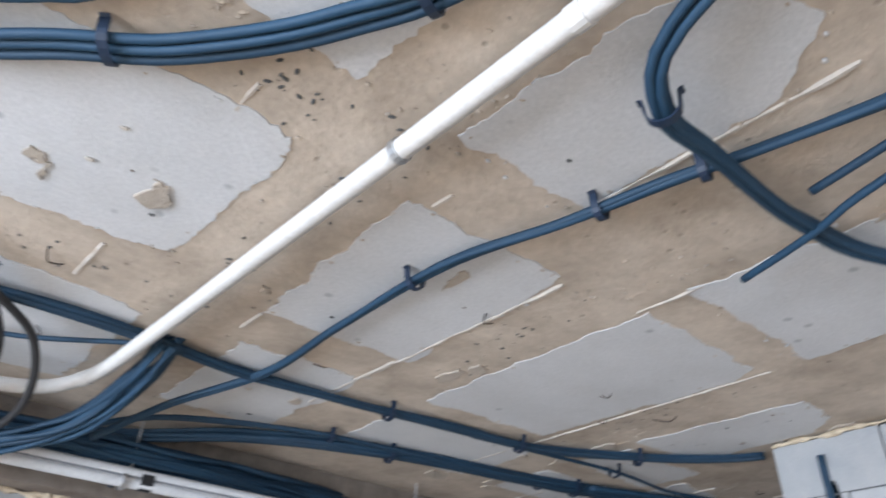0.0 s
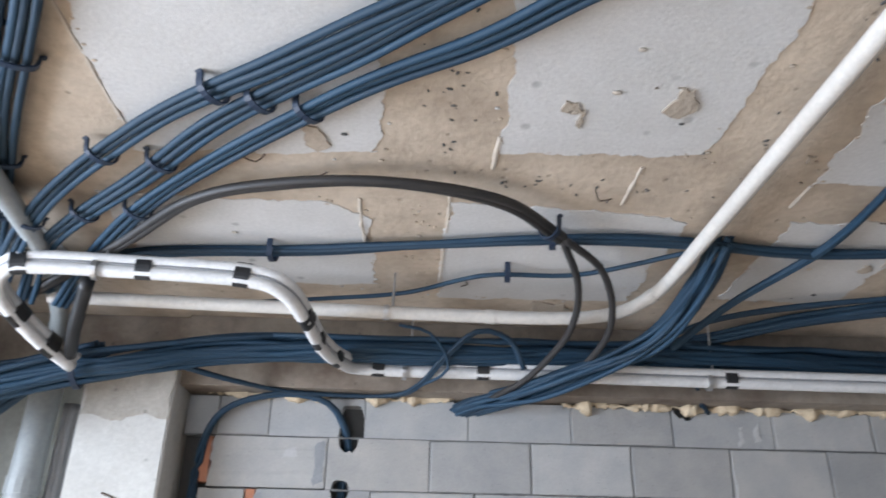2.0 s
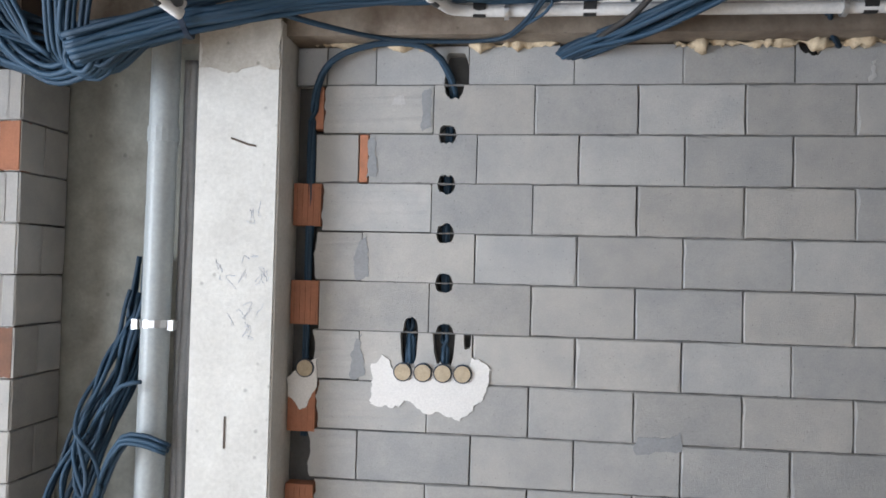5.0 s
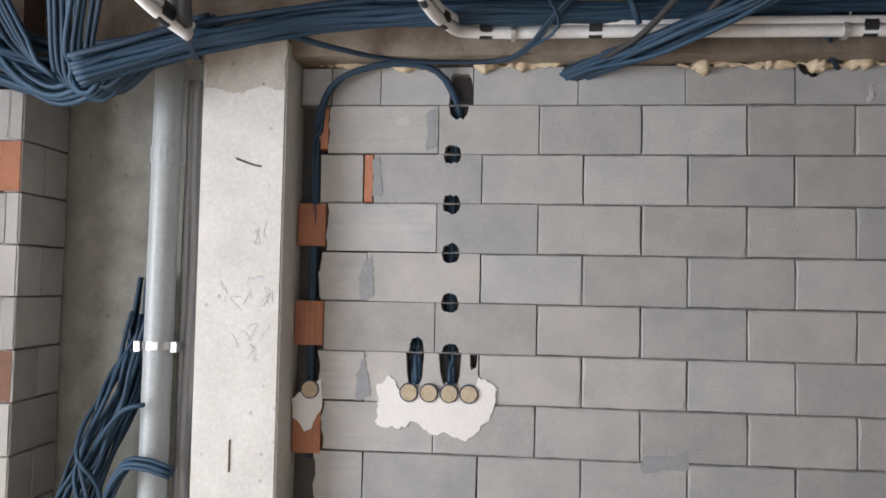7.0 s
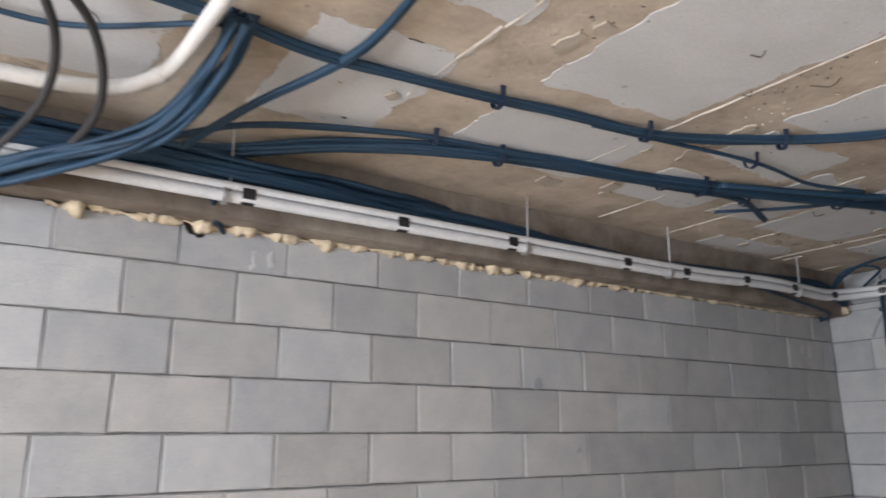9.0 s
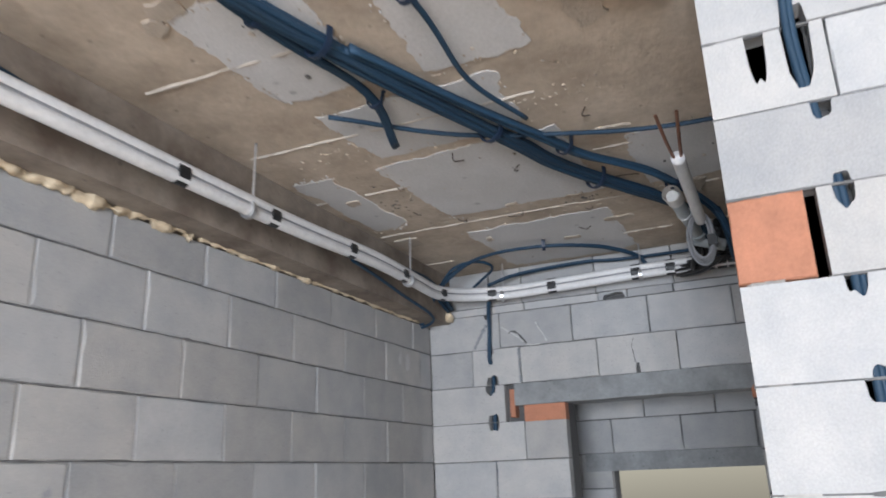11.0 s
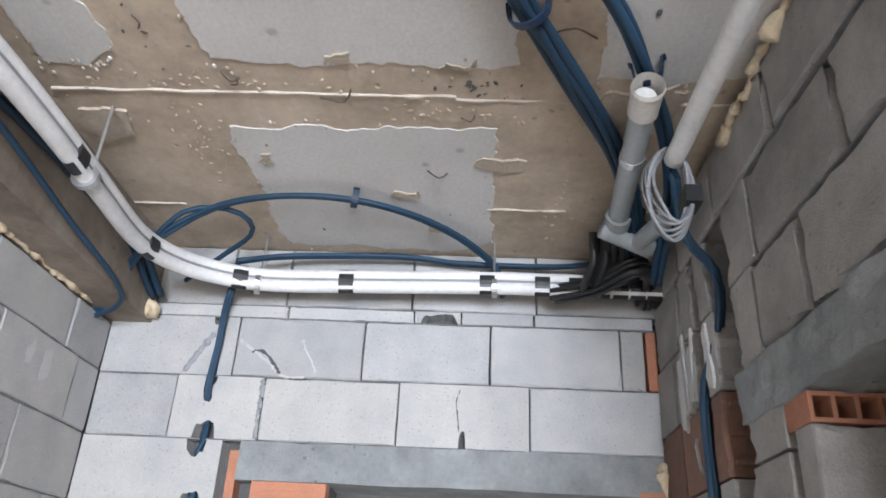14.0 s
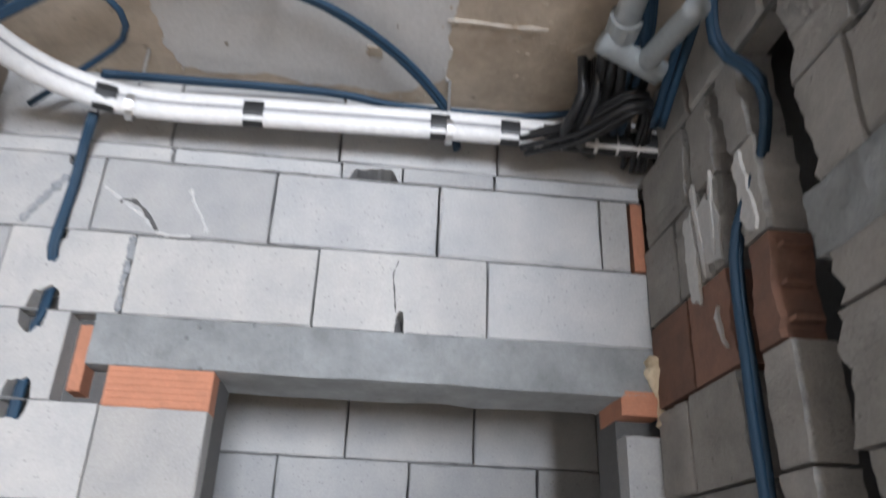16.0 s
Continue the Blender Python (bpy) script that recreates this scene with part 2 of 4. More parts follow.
PANELS = [
    (0.07, 0.61, 1.04, 1.61), (0.81, 1.17, 0.22, 0.82), (0.9, 1.4, 1.04, 1.70), (1.66, 2.28, 1.0, 1.88),
    (1.65, 2.27, 0.1, 0.83), (0.3, 0.6, 0.0, 0.79), (-0.8, -0.2, 1.0, 1.67), (-0.98, -0.25, 1.9, 2.53),
    (-0.04, 0.66, 1.9, 2.6), (0.98, 1.42, 1.92, 2.55), (1.7, 2.41, 2.05, 2.5), (2.6, 2.95, 1.02, 1.64),
    (2.62, 3.1, 2.17, 2.51), (3.24, 3.6, 1.88, 2.46), (3.67, 4.33, 1.8, 2.49), (3.67, 4.33, 2.69, 2.86),
    (3.82, 4.36, 1.2, 1.6), (4.54, 5.24, 1.83, 2.48), (-1.8, -1.1, 0.9, 1.5), (-0.8, -0.2, 0.1, 0.8),
    (-1.9, -1.25, 1.75, 2.35), (2.62, 3.15, 1.74, 2.02),
]
for i, (x0, x1, y0, y1) in enumerate(PANELS):
    j = [rnd.uniform(-0.025, 0.025) for _ in range(8)]
    cut = rnd.choice((0.02, 0.03, 0.06, 0.11))
    ragged(bm, [(x0 + j[0], y0 + j[1]), (x1 + j[2] - cut, y0 + j[3]), (x1 + j[2], y0 + cut), (x1 + j[4], y1 + j[5]), (x0 + j[6], y1 + j[7])], H - 0.0002 - i * 0.00006, H + 0.01, 0.015, 0.014, i * 3.1, 1)
    for _ in range(70 if x0 > 2.4 else 30):
        t, side = rnd.random(), rnd.randrange(4)
        px, py = ((x0 + (x1 - x0) * t, y0), (x0 + (x1 - x0) * t, y1), (x0, y0 + (y1 - y0) * t), (x1, y0 + (y1 - y0) * t))[side]
        first = len(bm.faces)
        bmesh.ops.create_icosphere(bm, subdivisions=1, radius=rnd.uniform(0.0015, 0.0055), matrix=Matrix.Translation((px + rnd.gauss(0, 0.014), py + rnd.gauss(0, 0.014), H)) @ Matrix.Diagonal((1.6, 1, 0.7, 1)))
        bm.faces.ensure_lookup_table()
        tone = rnd.choice((0, 1, 3))
        for f in bm.faces[first:]:
            f.material_index = tone
for x0, y0, y1 in [(0.46, 0.94, 1.03), (0.455, 1.66, 1.86), (0.08, 1.55, 1.7), (-0.02, 1.85, 2.5), (-0.27, 1.88, 2.2), (0.93, 0.95, 1.01), (0.92, 1.72, 1.84), (1.4, 1.04, 1.9), (1.39, 1.72, 2.2), (1.665, 0.8, 1.0), (2.3, 0.95, 2.0), (2.29, 2.1, 2.5),
                   (2.88, 2.2, 2.82), (3.4, 1.8, 2.85), (3.9, 2.47, 2.67), (3.91, 1.6, 1.74), (3.9, 2.84, 2.9), (4.42, 1.92, 2.88), (4.43, 1.29, 1.92), (4.97, 2.74, 2.9), (4.95, 1.6, 1.83), (-0.8, 0.6, 1.6), (1.18, 0.2, 0.8)]:
    k = max(2, int((y1 - y0) / 0.018))
    path = [Vector((x0 + 0.005 * noise.noise((x0 * 7, y * 12, 1)), y, H + 0.003)) for y in (y0 + (y1 - y0) * i / k for i in range(k + 1))]
    first = len(bm.faces)
    tube(bm, path, lambda i: 0.006 + 0.005 * noise.noise((x0 * 31, i * 0.45, 3)), 6)
    bm.faces.ensure_lookup_table()
    for f in bm.faces[first:]:
        f.material_index = 2
for i in range(34):
    x, y = (rnd.uniform(-0.9, 3.2), rnd.uniform(0.2, 2.8)) if i < 22 else (rnd.uniform(3.5, 5.1), rnd.uniform(1.4, 2.85))
    a, b = rnd.uniform(0.03, 0.1), rnd.uniform(0.05, 0.2)
    if any(x0 - a < x < x1 + a and y0 - b < y < y1 + b for x0, x1, y0, y1 in PANELS):
        a, b = a * 0.35, b * 0.35
    ragged(bm, [(x - a, y - b), (x + a * 0.6, y - b * 0.8), (x + a, y + b * 0.5), (x + a * 0.2, y + b), (x - a * 0.9, y + b * 0.6)], H - 0.0035 - i * 0.00007, H + 0.01, 0.016, 0.012, 60 + i * 2.3, 3)
for cx, cy, sx, sy in ((4.38, 1.87, 0.02, 0.05), (4.05, 2.6, 0.12, 0.03), (0.5, 0.9, 0.05, 0.06), (1.55, 1.4, 0.04, 0.2), (2.35, 1.4, 0.03, 0.25), (0.75, 1.2, 0.04, 0.3), (-0.05, 1.4, 0.05, 0.2), (0.2, 1.78, 0.25, 0.04)):
    for _ in range(24):
        first = len(bm.faces)
        bmesh.ops.create_icosphere(bm, subdivisions=1, radius=rnd.uniform(0.0015, 0.005), matrix=Matrix.Translation((rnd.gauss(cx, sx), rnd.gauss(cy, sy), H + 0.001)) @ Matrix.Rotation(rnd.uniform(0, 3), 4, "Z") @ Matrix.Diagonal((2.0, 1, 0.5, 1)))
        bm.faces.ensure_lookup_table()
        for f in bm.faces[first:]:
            f.material_index = 4
for cx, cy, sx, sy in ((3.52, 2.55, 0.05, 0.12), (3.45, 1.75, 0.04, 0.1), (4.4, 2.5, 0.02, 0.2), (4.48, 1.9, 0.03, 0.12), (4.9, 1.6, 0.12, 0.06), (4.6, 2.6, 0.1, 0.04), (3.2, 2.1, 0.05, 0.15), (2.5, 1.6, 0.06, 0.3), (1.52, 0.9, 0.05, 0.2), (0.75, 0.7, 0.05, 0.1), (0.2, 0.85, 0.15, 0.05), (-0.1, 2.15, 0.03, 0.2)):
    for _ in range(45):
        first = len(bm.faces)
        bmesh.ops.create_icosphere(bm, subdivisions=1, radius=rnd.uniform(0.0015, 0.0055), matrix=Matrix.Translation((rnd.gauss(cx, sx), rnd.gauss(cy, sy), H + 0.001)) @ Matrix.Rotation(rnd.uniform(0, 3), 4, "Z") @ Matrix.Diagonal((1.7, 1, 0.6, 1)))
        bm.faces.ensure_lookup_table()
        tone = rnd.choice((0, 0, 3))
        for f in bm.faces[first:]:
            f.material_index = tone
structure("ceiling", bm, (SLAB, PANEL, FIN, DAUB, CORE), "raw slab ceiling with pale panels and brown mortar smears", "ceiling")

# Second box is an added run of beam that darkens the top of the recess.
bm = boxes((-0.99, EAST + 0.2, 2.9, 3.4, 2.468, H), (-4.2, -0.99, 2.93, 3.16, 2.522, H))
structure("beam", bm, BEAM, "rough stained concrete beam above the block wall, with an added run over the recess", "beam")
bm = boxes((-1.322, -0.99, 2.85, 3.3, 0, 2.52))
bmesh.ops.bevel(bm, geom=bm.edges[:], offset=0.008, segments=2, affect="EDGES")
column = structure("column", bm, COLUMN, "pale raw concrete column with blue scribbles and nail scars", "column")

# Closing walls with the terrace opening, the west opening and the rooms behind.
structure("wall_south", boxes((-4.2, -3.9, -3.4, -3.2, 0, H), (-0.5, 8, -3.4, -3.2, 0, H), (-3.9, -0.5, -3.4, -3.2, 2.5, H)), RENDER_WALL, "plain block wall with a wide terrace opening", "wall")
# Second box is an unseen stub added to keep west light off the recess.
structure("wall_west", boxes((-4.2, -4, -3.2, -0.5, 0, H), (-4.2, -2.75, 2.12, 2.845, 0, H), (-4.2, -4, -0.5, 2.12, 2.45, H)), RENDER_WALL, "plain block wall with a wide opening and an unseen light-blocking stub", "wall")
structure("recess_wall", boxes((-4.2, -1.322, 3.16, 3.4, 0, H)), RECESS, "raw concrete wall at the back of a recess, its shade put into the colour", "wall")
structure("wall_back_room", boxes((5.46, 8, 3.0, 3.2, 0, H), (5.46, 8, -3.2, -3.0, 0, H)), RENDER_WALL, "block side walls of the dark back room", "wall")


# ---- block walls ----
BLOCK_L, BLOCK_H, COURSE, GAP = 0.39, 0.19, 0.196, 0.004


def block_mesh(seed, mat, wear=1.0):
    """A block with worn, uneven edges."""
    w = random.Random(seed)
    us = [-0.195, -0.15, -0.1, -0.055, -0.01, 0.04, 0.09, 0.145, 0.195]
    rim = [(u, -0.095) for u in us] + [(0.195, z) for z in (-0.045, 0.0, 0.05)] + [(u, 0.095) for u in reversed(us)] + [(-0.195, z) for z in (0.05, 0.0, -0.045)]
    bm = bmesh.new()
    rings = []
    for depth, inset, jit in ((0.0, 0.0045 * wear, 0.0026 * wear), (0.0045 * wear, 0.001, 0.0016 * wear), (0.07, 0.0, 0.0)):
        row = []
        for u, z in rim:
            chip = w.uniform(0.004, 0.011) if jit > 0.002 and w.random() < 0.09 else 0.0
            du, dz = inset + chip + w.uniform(-jit, jit), inset + chip + w.uniform(-jit, jit)
            row.append(bm.verts.new((u - math.copysign(du, u) * (abs(u) > 0.19), depth, z - math.copysign(dz, z) * (abs(z) > 0.09))))
        rings.append(row)
    for p, q in zip(rings, rings[1:]):
        for i in range(len(rim)):
            bm.faces.new((p[i - 1], p[i], q[i], q[i - 1]))
    f = bm.faces.new(rings[0])
    f.normal_update()
    bmesh.ops.recalc_face_normals(bm, faces=bm.faces[:])
    bmesh.ops.triangulate(bm, faces=[f])
    me = bpy.data.meshes.new("block")
    bm.to_mesh(me)
    bm.free()
    me.materials.append(mat)
    return me


BLOCK_MESHES = {m.name: [block_mesh(i, m, 1.9 if m is BROWN_BLOCK else 1.0) for i in range(10)] for m in (BLOCK, BROWN_BLOCK, TERRA, BROWN_TERRA)}
brnd = random.Random(11)


def wall_frame(origin, angle):
    return Matrix.Translation(origin) @ Matrix.Rotation(radians(angle), 4, "Z")


def block(wall, m, u0, u1, z0, z1, name="block", mat=None, wide=1.0):
    me = brnd.choice(BLOCK_MESHES[(mat or (BROWN_BLOCK if wall.name == "wall_inner" else BLOCK)).name])
    ob = new(name, me)
    g = brnd.uniform(0.0015, 0.0045) * wide
    ob.matrix_world = m @ Matrix.Translation(((u0 + u1) / 2, brnd.uniform(-0.002, 0.002), (z0 + z1) / 2)) @ Matrix.Rotation(brnd.uniform(-0.003, 0.003), 4, "Y") @ Matrix.Diagonal(((u1 - u0 - g) / BLOCK_L, 1, (z1 - z0 - brnd.uniform(0.002, 0.005) * wide) / BLOCK_H, 1))
    ob.parent = wall
    return ob


def cut_block(wall, m, u0, u1, z0, z1, cuts, mat=BLOCK):
    """A block with broken notches. cuts: (side 't' or 'b', centre, half width, depth)."""
    g = 0.002
    def edge(side):
        base, sign = (z1 - g, -1) if side == "t" else (z0 + g, 1)
        near = [q for q in cuts if q[0] == side]
        us = {u0 + g, u1 - g}
        for _, c, w, _d in near:
            us |= {u for u in (c - w + w * i / 7 for i in range(15)) if u0 + g < u < u1 - g}
        pts = []
        for u in sorted(us):
            deep = 0.0
            for _, c, w, d in near:
                x = min(1.0, abs(u - c) / w)
                deep = max(deep, d * (1 - x ** 4) ** 0.5 * (1 + 0.3 * noise.noise((u * 70, z0 * 9, d * 90))))
            pts.append((u, base + sign * min(deep, (z1 - z0) * 0.8)))
        return pts
    outline = edge("b") + edge("t")[::-1]
    clean = [p for i, p in enumerate(outline) if (Vector(p) - Vector(outline[i - 1])).length > 1e-4]
    bm = bmesh.new()
    front, back = [bm.verts.new((u, 0, z)) for u, z in clean], [bm.verts.new((u, 0.07, z)) for u, z in clean]
    f = bm.faces.new(front)
    f.normal_update()
    for i in range(len(clean)):
        bm.faces.new((front[i - 1], front[i], back[i], back[i - 1]))
    bmesh.ops.triangulate(bm, faces=[f])
    ob = part("block", bm, mat, wall)
    ob.matrix_world = m


def course(wall, m, z0, z1, joints, cuts=(), skip=()):
    bed_joint(wall, m, joints[0], joints[-1], z0, z0 * 7 + joints[0])
    for u0, u1 in zip(joints, joints[1:]):
        mine = [c for c in cuts if u0 - 0.02 < c[1] < u1 + 0.02]
        if any(s0 <= (u0 + u1) / 2 <= s1 for s0, s1 in skip):
            continue
        if mine:
            cut_block(wall, m, u0, u1, z0, z1, mine)
        else:
            block(wall, m, u0, u1, z0, z1, wide=3.4 if wall.name == "wall_inner" else 1.0)


JOINT_ROWS = {}


def bed_joint(wall, m, u0, u1, z, seed):
    """Crumbly mortar squeezed out unevenly along a bed joint."""
    bm = JOINT_ROWS.setdefault(wall.name, (wall, bmesh.new()))[1]
    n = max(2, int((u1 - u0) / 0.016))
    rows = []
    for i in range(n + 1):
        u = u0 + (u1 - u0) * i / n
        amount = noise.noise((u * 5, seed, 0)) + 0.5 * noise.noise((u * 31, seed, 4))
        half = 0.003 + max(0.0, 0.0045 * amount) + 0.0014 * noise.noise((u * 90, seed, 9))
        deep = 0.0035 - 0.0065 * max(0.0, amount)
        mid = z + 0.0018 * noise.noise((u * 40, seed, 2))
        rows.append([bm.verts.new(m @ Vector((u, d, q))) for d, q in ((0.012, mid - half), (deep, mid - half * 0.6), (deep, mid + half * 0.6), (0.012, mid + half))])
    for p, q in zip(rows, rows[1:]):
        for k in range(3):
            bm.faces.new((p[k], p[k + 1], q[k + 1], q[k]))


def steps(start, stop, pitch):
    n = max(0, int((stop - start) / pitch))
    out = [start + pitch * i for i in range(n + 1)]
    return (out if stop - out[-1] > 0.03 else out[:-1]) + [stop]


def broken_block(wall, m, u0, u1, z0, z1, left, right, mat=BROWN_BLOCK, name="block"):
    """A block whose left or right end was hacked off; left and right: how far the break wanders."""
    zs = [z0 + 0.004 + (z1 - z0 - 0.008) * i / 11 for i in range(12)]
    seed = u0 * 17 + z0 * 5
    def side(u, wander, inward):
        return [u + wander * (noise.noise((z * 11, seed, inward)) * 1.3 + noise.noise((z * 37, seed, 6)) * 0.8) for z in zs]
    lo, hi = side(u0 + 0.002, left, 1), side(u1 - 0.002, right, 2)
    bm = bmesh.new()
    rings = []
    for depth, cut in ((0.0, 0.55), (0.011, 0.2), (0.075, 0.0)):
        row = [(a + left * cut * (0.7 + 0.9 * noise.noise((z * 60, seed, 3))), z) for a, z in zip(lo, zs)]
        row += [(b - right * cut * (0.7 + 0.9 * noise.noise((z * 60, seed, 8))), z) for b, z in zip(reversed(hi), reversed(zs))]
        rings.append([bm.verts.new((u, depth + 0.003 * noise.noise((u * 60, z * 60, seed)), z)) for u, z in row])
    for p, q in zip(rings, rings[1:]):
        for i in range(24):
            f = bm.faces.new((p[i - 1], p[i], q[i], q[i - 1]))
            if p is rings[0] and ((0 < i < 12 and left) or (i > 12 and right)):
                f.material_index = 1
    for i in range(11):
        bm.faces.new((rings[0][i], rings[0][i + 1], rings[0][22 - i], rings[0][23 - i]))
    part(name, bm, (mat, BROKEN if mat is BROWN_BLOCK else mat), wall).matrix_world = m


# North wall.
north = structure("wall_north", boxes((-0.99, EAST, NORTH + 0.062, NORTH + 0.2, 0, 2.468)), CORE, "grey concrete block wall with open dark joints", "wall")
mA = wall_frame((0, NORTH, 0), 0)
TOP = 2.307
course(north, mA, TOP, 2.462, [-0.985, -0.86, -0.66] + steps(-0.289, EAST, 0.41), [("b", -0.335, 0.05, 0.15), ("t", 0.12, 0.055, 0.05), ("t", 1.0, 0.05, 0.04)])
z = TOP
k = 1
while z > 0.02:
    lo = max(0.0, z - COURSE)
    if k % 2:
        js = [-0.869] + steps(-0.425, EAST, 0.3965)
    else:
        js = [-0.895, -0.7] + steps(-0.25, EAST, 0.3965)
    cuts = []
    if k == 1:
        cuts += [("t", -0.345, 0.04, 0.05)]
    if k in (1, 2, 3, 4):
        cuts += [("b", -0.367, 0.034, 0.034)]
    if k in (2, 3, 4, 5):
        cuts += [("t", -0.367, 0.036, 0.036)]
    if k == 5:
        cuts += [("b", -0.495, 0.03, 0.055), ("b", -0.36, 0.035, 0.03)]
    if k == 6:
        cuts += [("t", -0.5, 0.036, 0.125), ("t", -0.362, 0.045, 0.12), ("t", -0.27, 0.015, 0.06)]
    if k == 2:
        course(north, mA, lo, z, [-0.9, -0.722])
        block(north, mA, -0.72, -0.683, lo, z, "brick", TERRA)
        course(north, mA, lo, z, [-0.681] + js[2:], cuts)
    elif k == 5:
        course(north, mA, lo, z, js, cuts)
    else:
        broken_block(north, mA, js[0], js[1], lo, z, 0.013, 0, BLOCK)
        course(north, mA, lo, z, js[1:], cuts)
    z = lo
    k += 1
# Terracotta pieces and broken filler in the chase beside the column.
for z0, z1, u0, u1 in [(2.13, 2.3, -0.91, -0.87), (1.74, 1.91, -0.985, -0.872), (1.345, 1.52, -0.985, -0.872), (0.92, 1.12, -0.985, -0.872), (0.5, 0.71, -0.985, -0.872), (0.1, 0.3, -0.985, -0.872)]:
    bm = boxes((max(u0, -0.986), u1, 0.0, 0.06, z0, z1))
    for i in range(5):
        u = max(u0, -0.986) + (u1 - max(u0, -0.986)) * (i + 0.5) / 5
        box(bm, u - 0.004, u + 0.004, -0.003, 0.01, z0 + 0.002, z1 - 0.002)
    part("brick", bm, TERRA, north, "ribbed terracotta brick piece").matrix_world = mA

# East wall with its doorway.
mB = wall_frame((EAST, 0, 0), -90)  # u = -y
DOOR_L, DOOR_R = -2.275, -1.37
east = structure("wall_east", boxes((EAST + 0.062, EAST + 0.2, 2.275, 3.2, 0, H), (EAST + 0.062, EAST + 0.2, 1.0, 1.37, 0, H), (EAST + 0.062, EAST + 0.2, 1.37, 2.275, 2.0, H)), CORE, "grey block wall with a doorway under a concrete lintel", "wall")
course(east, mB, 2.54, H, [-2.9, -2.66, -2.47, -2.06, -1.66, -1.24])
course(east, mB, 2.497, 2.54, [-2.9, -2.46, -2.05, -1.9, -1.667, -1.29], [("b", -1.97, 0.06, 0.03)])
course(east, mB, 2.302, 2.497, [-3.03, -2.61, -2.205, -1.805, -1.398, -1.325], [("t", -2.68, 0.016, 0.03), ("b", -2.67, 0.014, 0.06)])
block(east, mB, -1.32, -1.285, 2.302, 2.497, "brick", TERRA)
course(east, mB, 2.106, 2.302, [-3.03, -2.776, -2.502, -2.082, -1.683, -1.285], [("b", -2.665, 0.035, 0.05), ("t", -2.67, 0.02, 0.03), ("b", -1.885, 0.011, 0.05)])
course(east, mB, 1.91, 2.106, [-3.03, -2.6], [("t", -2.68, 0.03, 0.05), ("b", -2.67, 0.03, 0.04)])
z, k = 1.91, 0
while z > 0.02:
    lo = max(0.0, z - COURSE)
    course(east, mB, lo, z, [-3.03, -2.67, DOOR_L] if k % 2 else [-3.03, -2.5, DOOR_L], [("t", -2.67, 0.03, 0.04)] if k == 0 else ())
    block(east, mB, DOOR_R, -1.285, lo, z)
    z, k = lo, k + 1
block(east, mB, -2.575, -2.545, 1.93, 2.08, "brick", TERRA)
for u0, u1, z0, z1 in [(-2.495, DOOR_L, 1.905, 1.99), (DOOR_R - 0.005, -1.285, 1.95, 2.005)]:
    bm = boxes((u0, u1, -0.004, 0.16, z0, z1))
    for i in range(6):
        zz = z0 + (z1 - z0) * (i + 0.5) / 6
        box(bm, u0 + 0.003, u1 - 0.003, -0.007, 0.02, zz - 0.004, zz + 0.004)
    part("brick", bm, TERRA, east, "ribbed orange brick under the lintel").matrix_world = mB
bm = boxes((-2.545, -1.29, -0.006, 0.19, 1.992, 2.104))
bmesh.ops.subdivide_edges(bm, edges=bm.edges[:], cuts=12, use_grid_fill=True)
for v in bm.verts:
    v.co += Vector(noise.noise_vector(v.co * 14)) * 0.005
part("lintel", bm, LINTEL, east, "rough grey concrete lintel").matrix_world = mB

for line, r, mat_, lab in [
    ([(-2.556, 2.378), (-2.54, 2.388), (-2.515, 2.38), (-2.485, 2.35), (-2.458, 2.312)], 0.006, CORE, "dark open crack in a block"),
    ([(-1.895, 2.285), (-1.905, 2.25), (-1.9, 2.2), (-1.895, 2.155)], 0.0022, CORE, "dark open crack in a block"),
    ([(-2.685, 2.44), (-2.71, 2.4), (-2.735, 2.36), (-2.76, 2.312)], 0.011, SMEAR, "mortar pressed into a slanting groove"),
    ([(-2.508, 2.296), (-2.505, 2.24), (-2.51, 2.18), (-2.505, 2.11)], 0.009, SMEAR, "mortar pressed into a joint"),
    ([(-2.6, 2.42), (-2.55, 2.385), (-2.5, 2.35), (-2.45, 2.308), (-2.38, 2.305)], 0.005, SMUDGE, "pale mortar dribble on a block"),
    ([(-2.4, 2.43), (-2.385, 2.39), (-2.36, 2.35), (-2.345, 2.315)], 0.006, SMUDGE, "pale mortar dribble on a block"),
]:
    path = [mB @ Vector((p.x, 0.0, p.y)) for p in spline([(u, v, 0) for u, v in line], 0.006)]
    seed = line[0][0] * 13
    part("crack" if mat_ is CORE else "mortar_line", tube(bmesh.new(), [p + Vector((0, 0.5 * r * noise.noise((i * 0.6, seed, 0)), 0.5 * r * noise.noise((i * 0.6, seed, 5)))) for i, p in enumerate(path)], lambda i: r * (0.8 + 0.9 * noise.noise((i * 0.45, seed, 2))) * (0.4 if i == 0 or i == len(path) - 1 else 1), 6), mat_, east, lab)

# Block wall of the room behind the doorway, with a window hole.
BACK = 6.0
mF = wall_frame((BACK, 0, 0), -90)
W0, W1, WTOP = 1.3, 2.22, 1.64
back = structure("wall_back", boxes((BACK + 0.062, BACK + 0.2, W1, 3.0, 0, H), (BACK + 0.062, BACK + 0.2, -3, W0, 0, H), (BACK + 0.062, BACK + 0.2, W0, W1, 0, 0.9), (BACK + 0.062, BACK + 0.2, W0, W1, WTOP, H)), CORE, "dim block wall of the back room with a window hole", "wall")
z, k = 2.72, 0
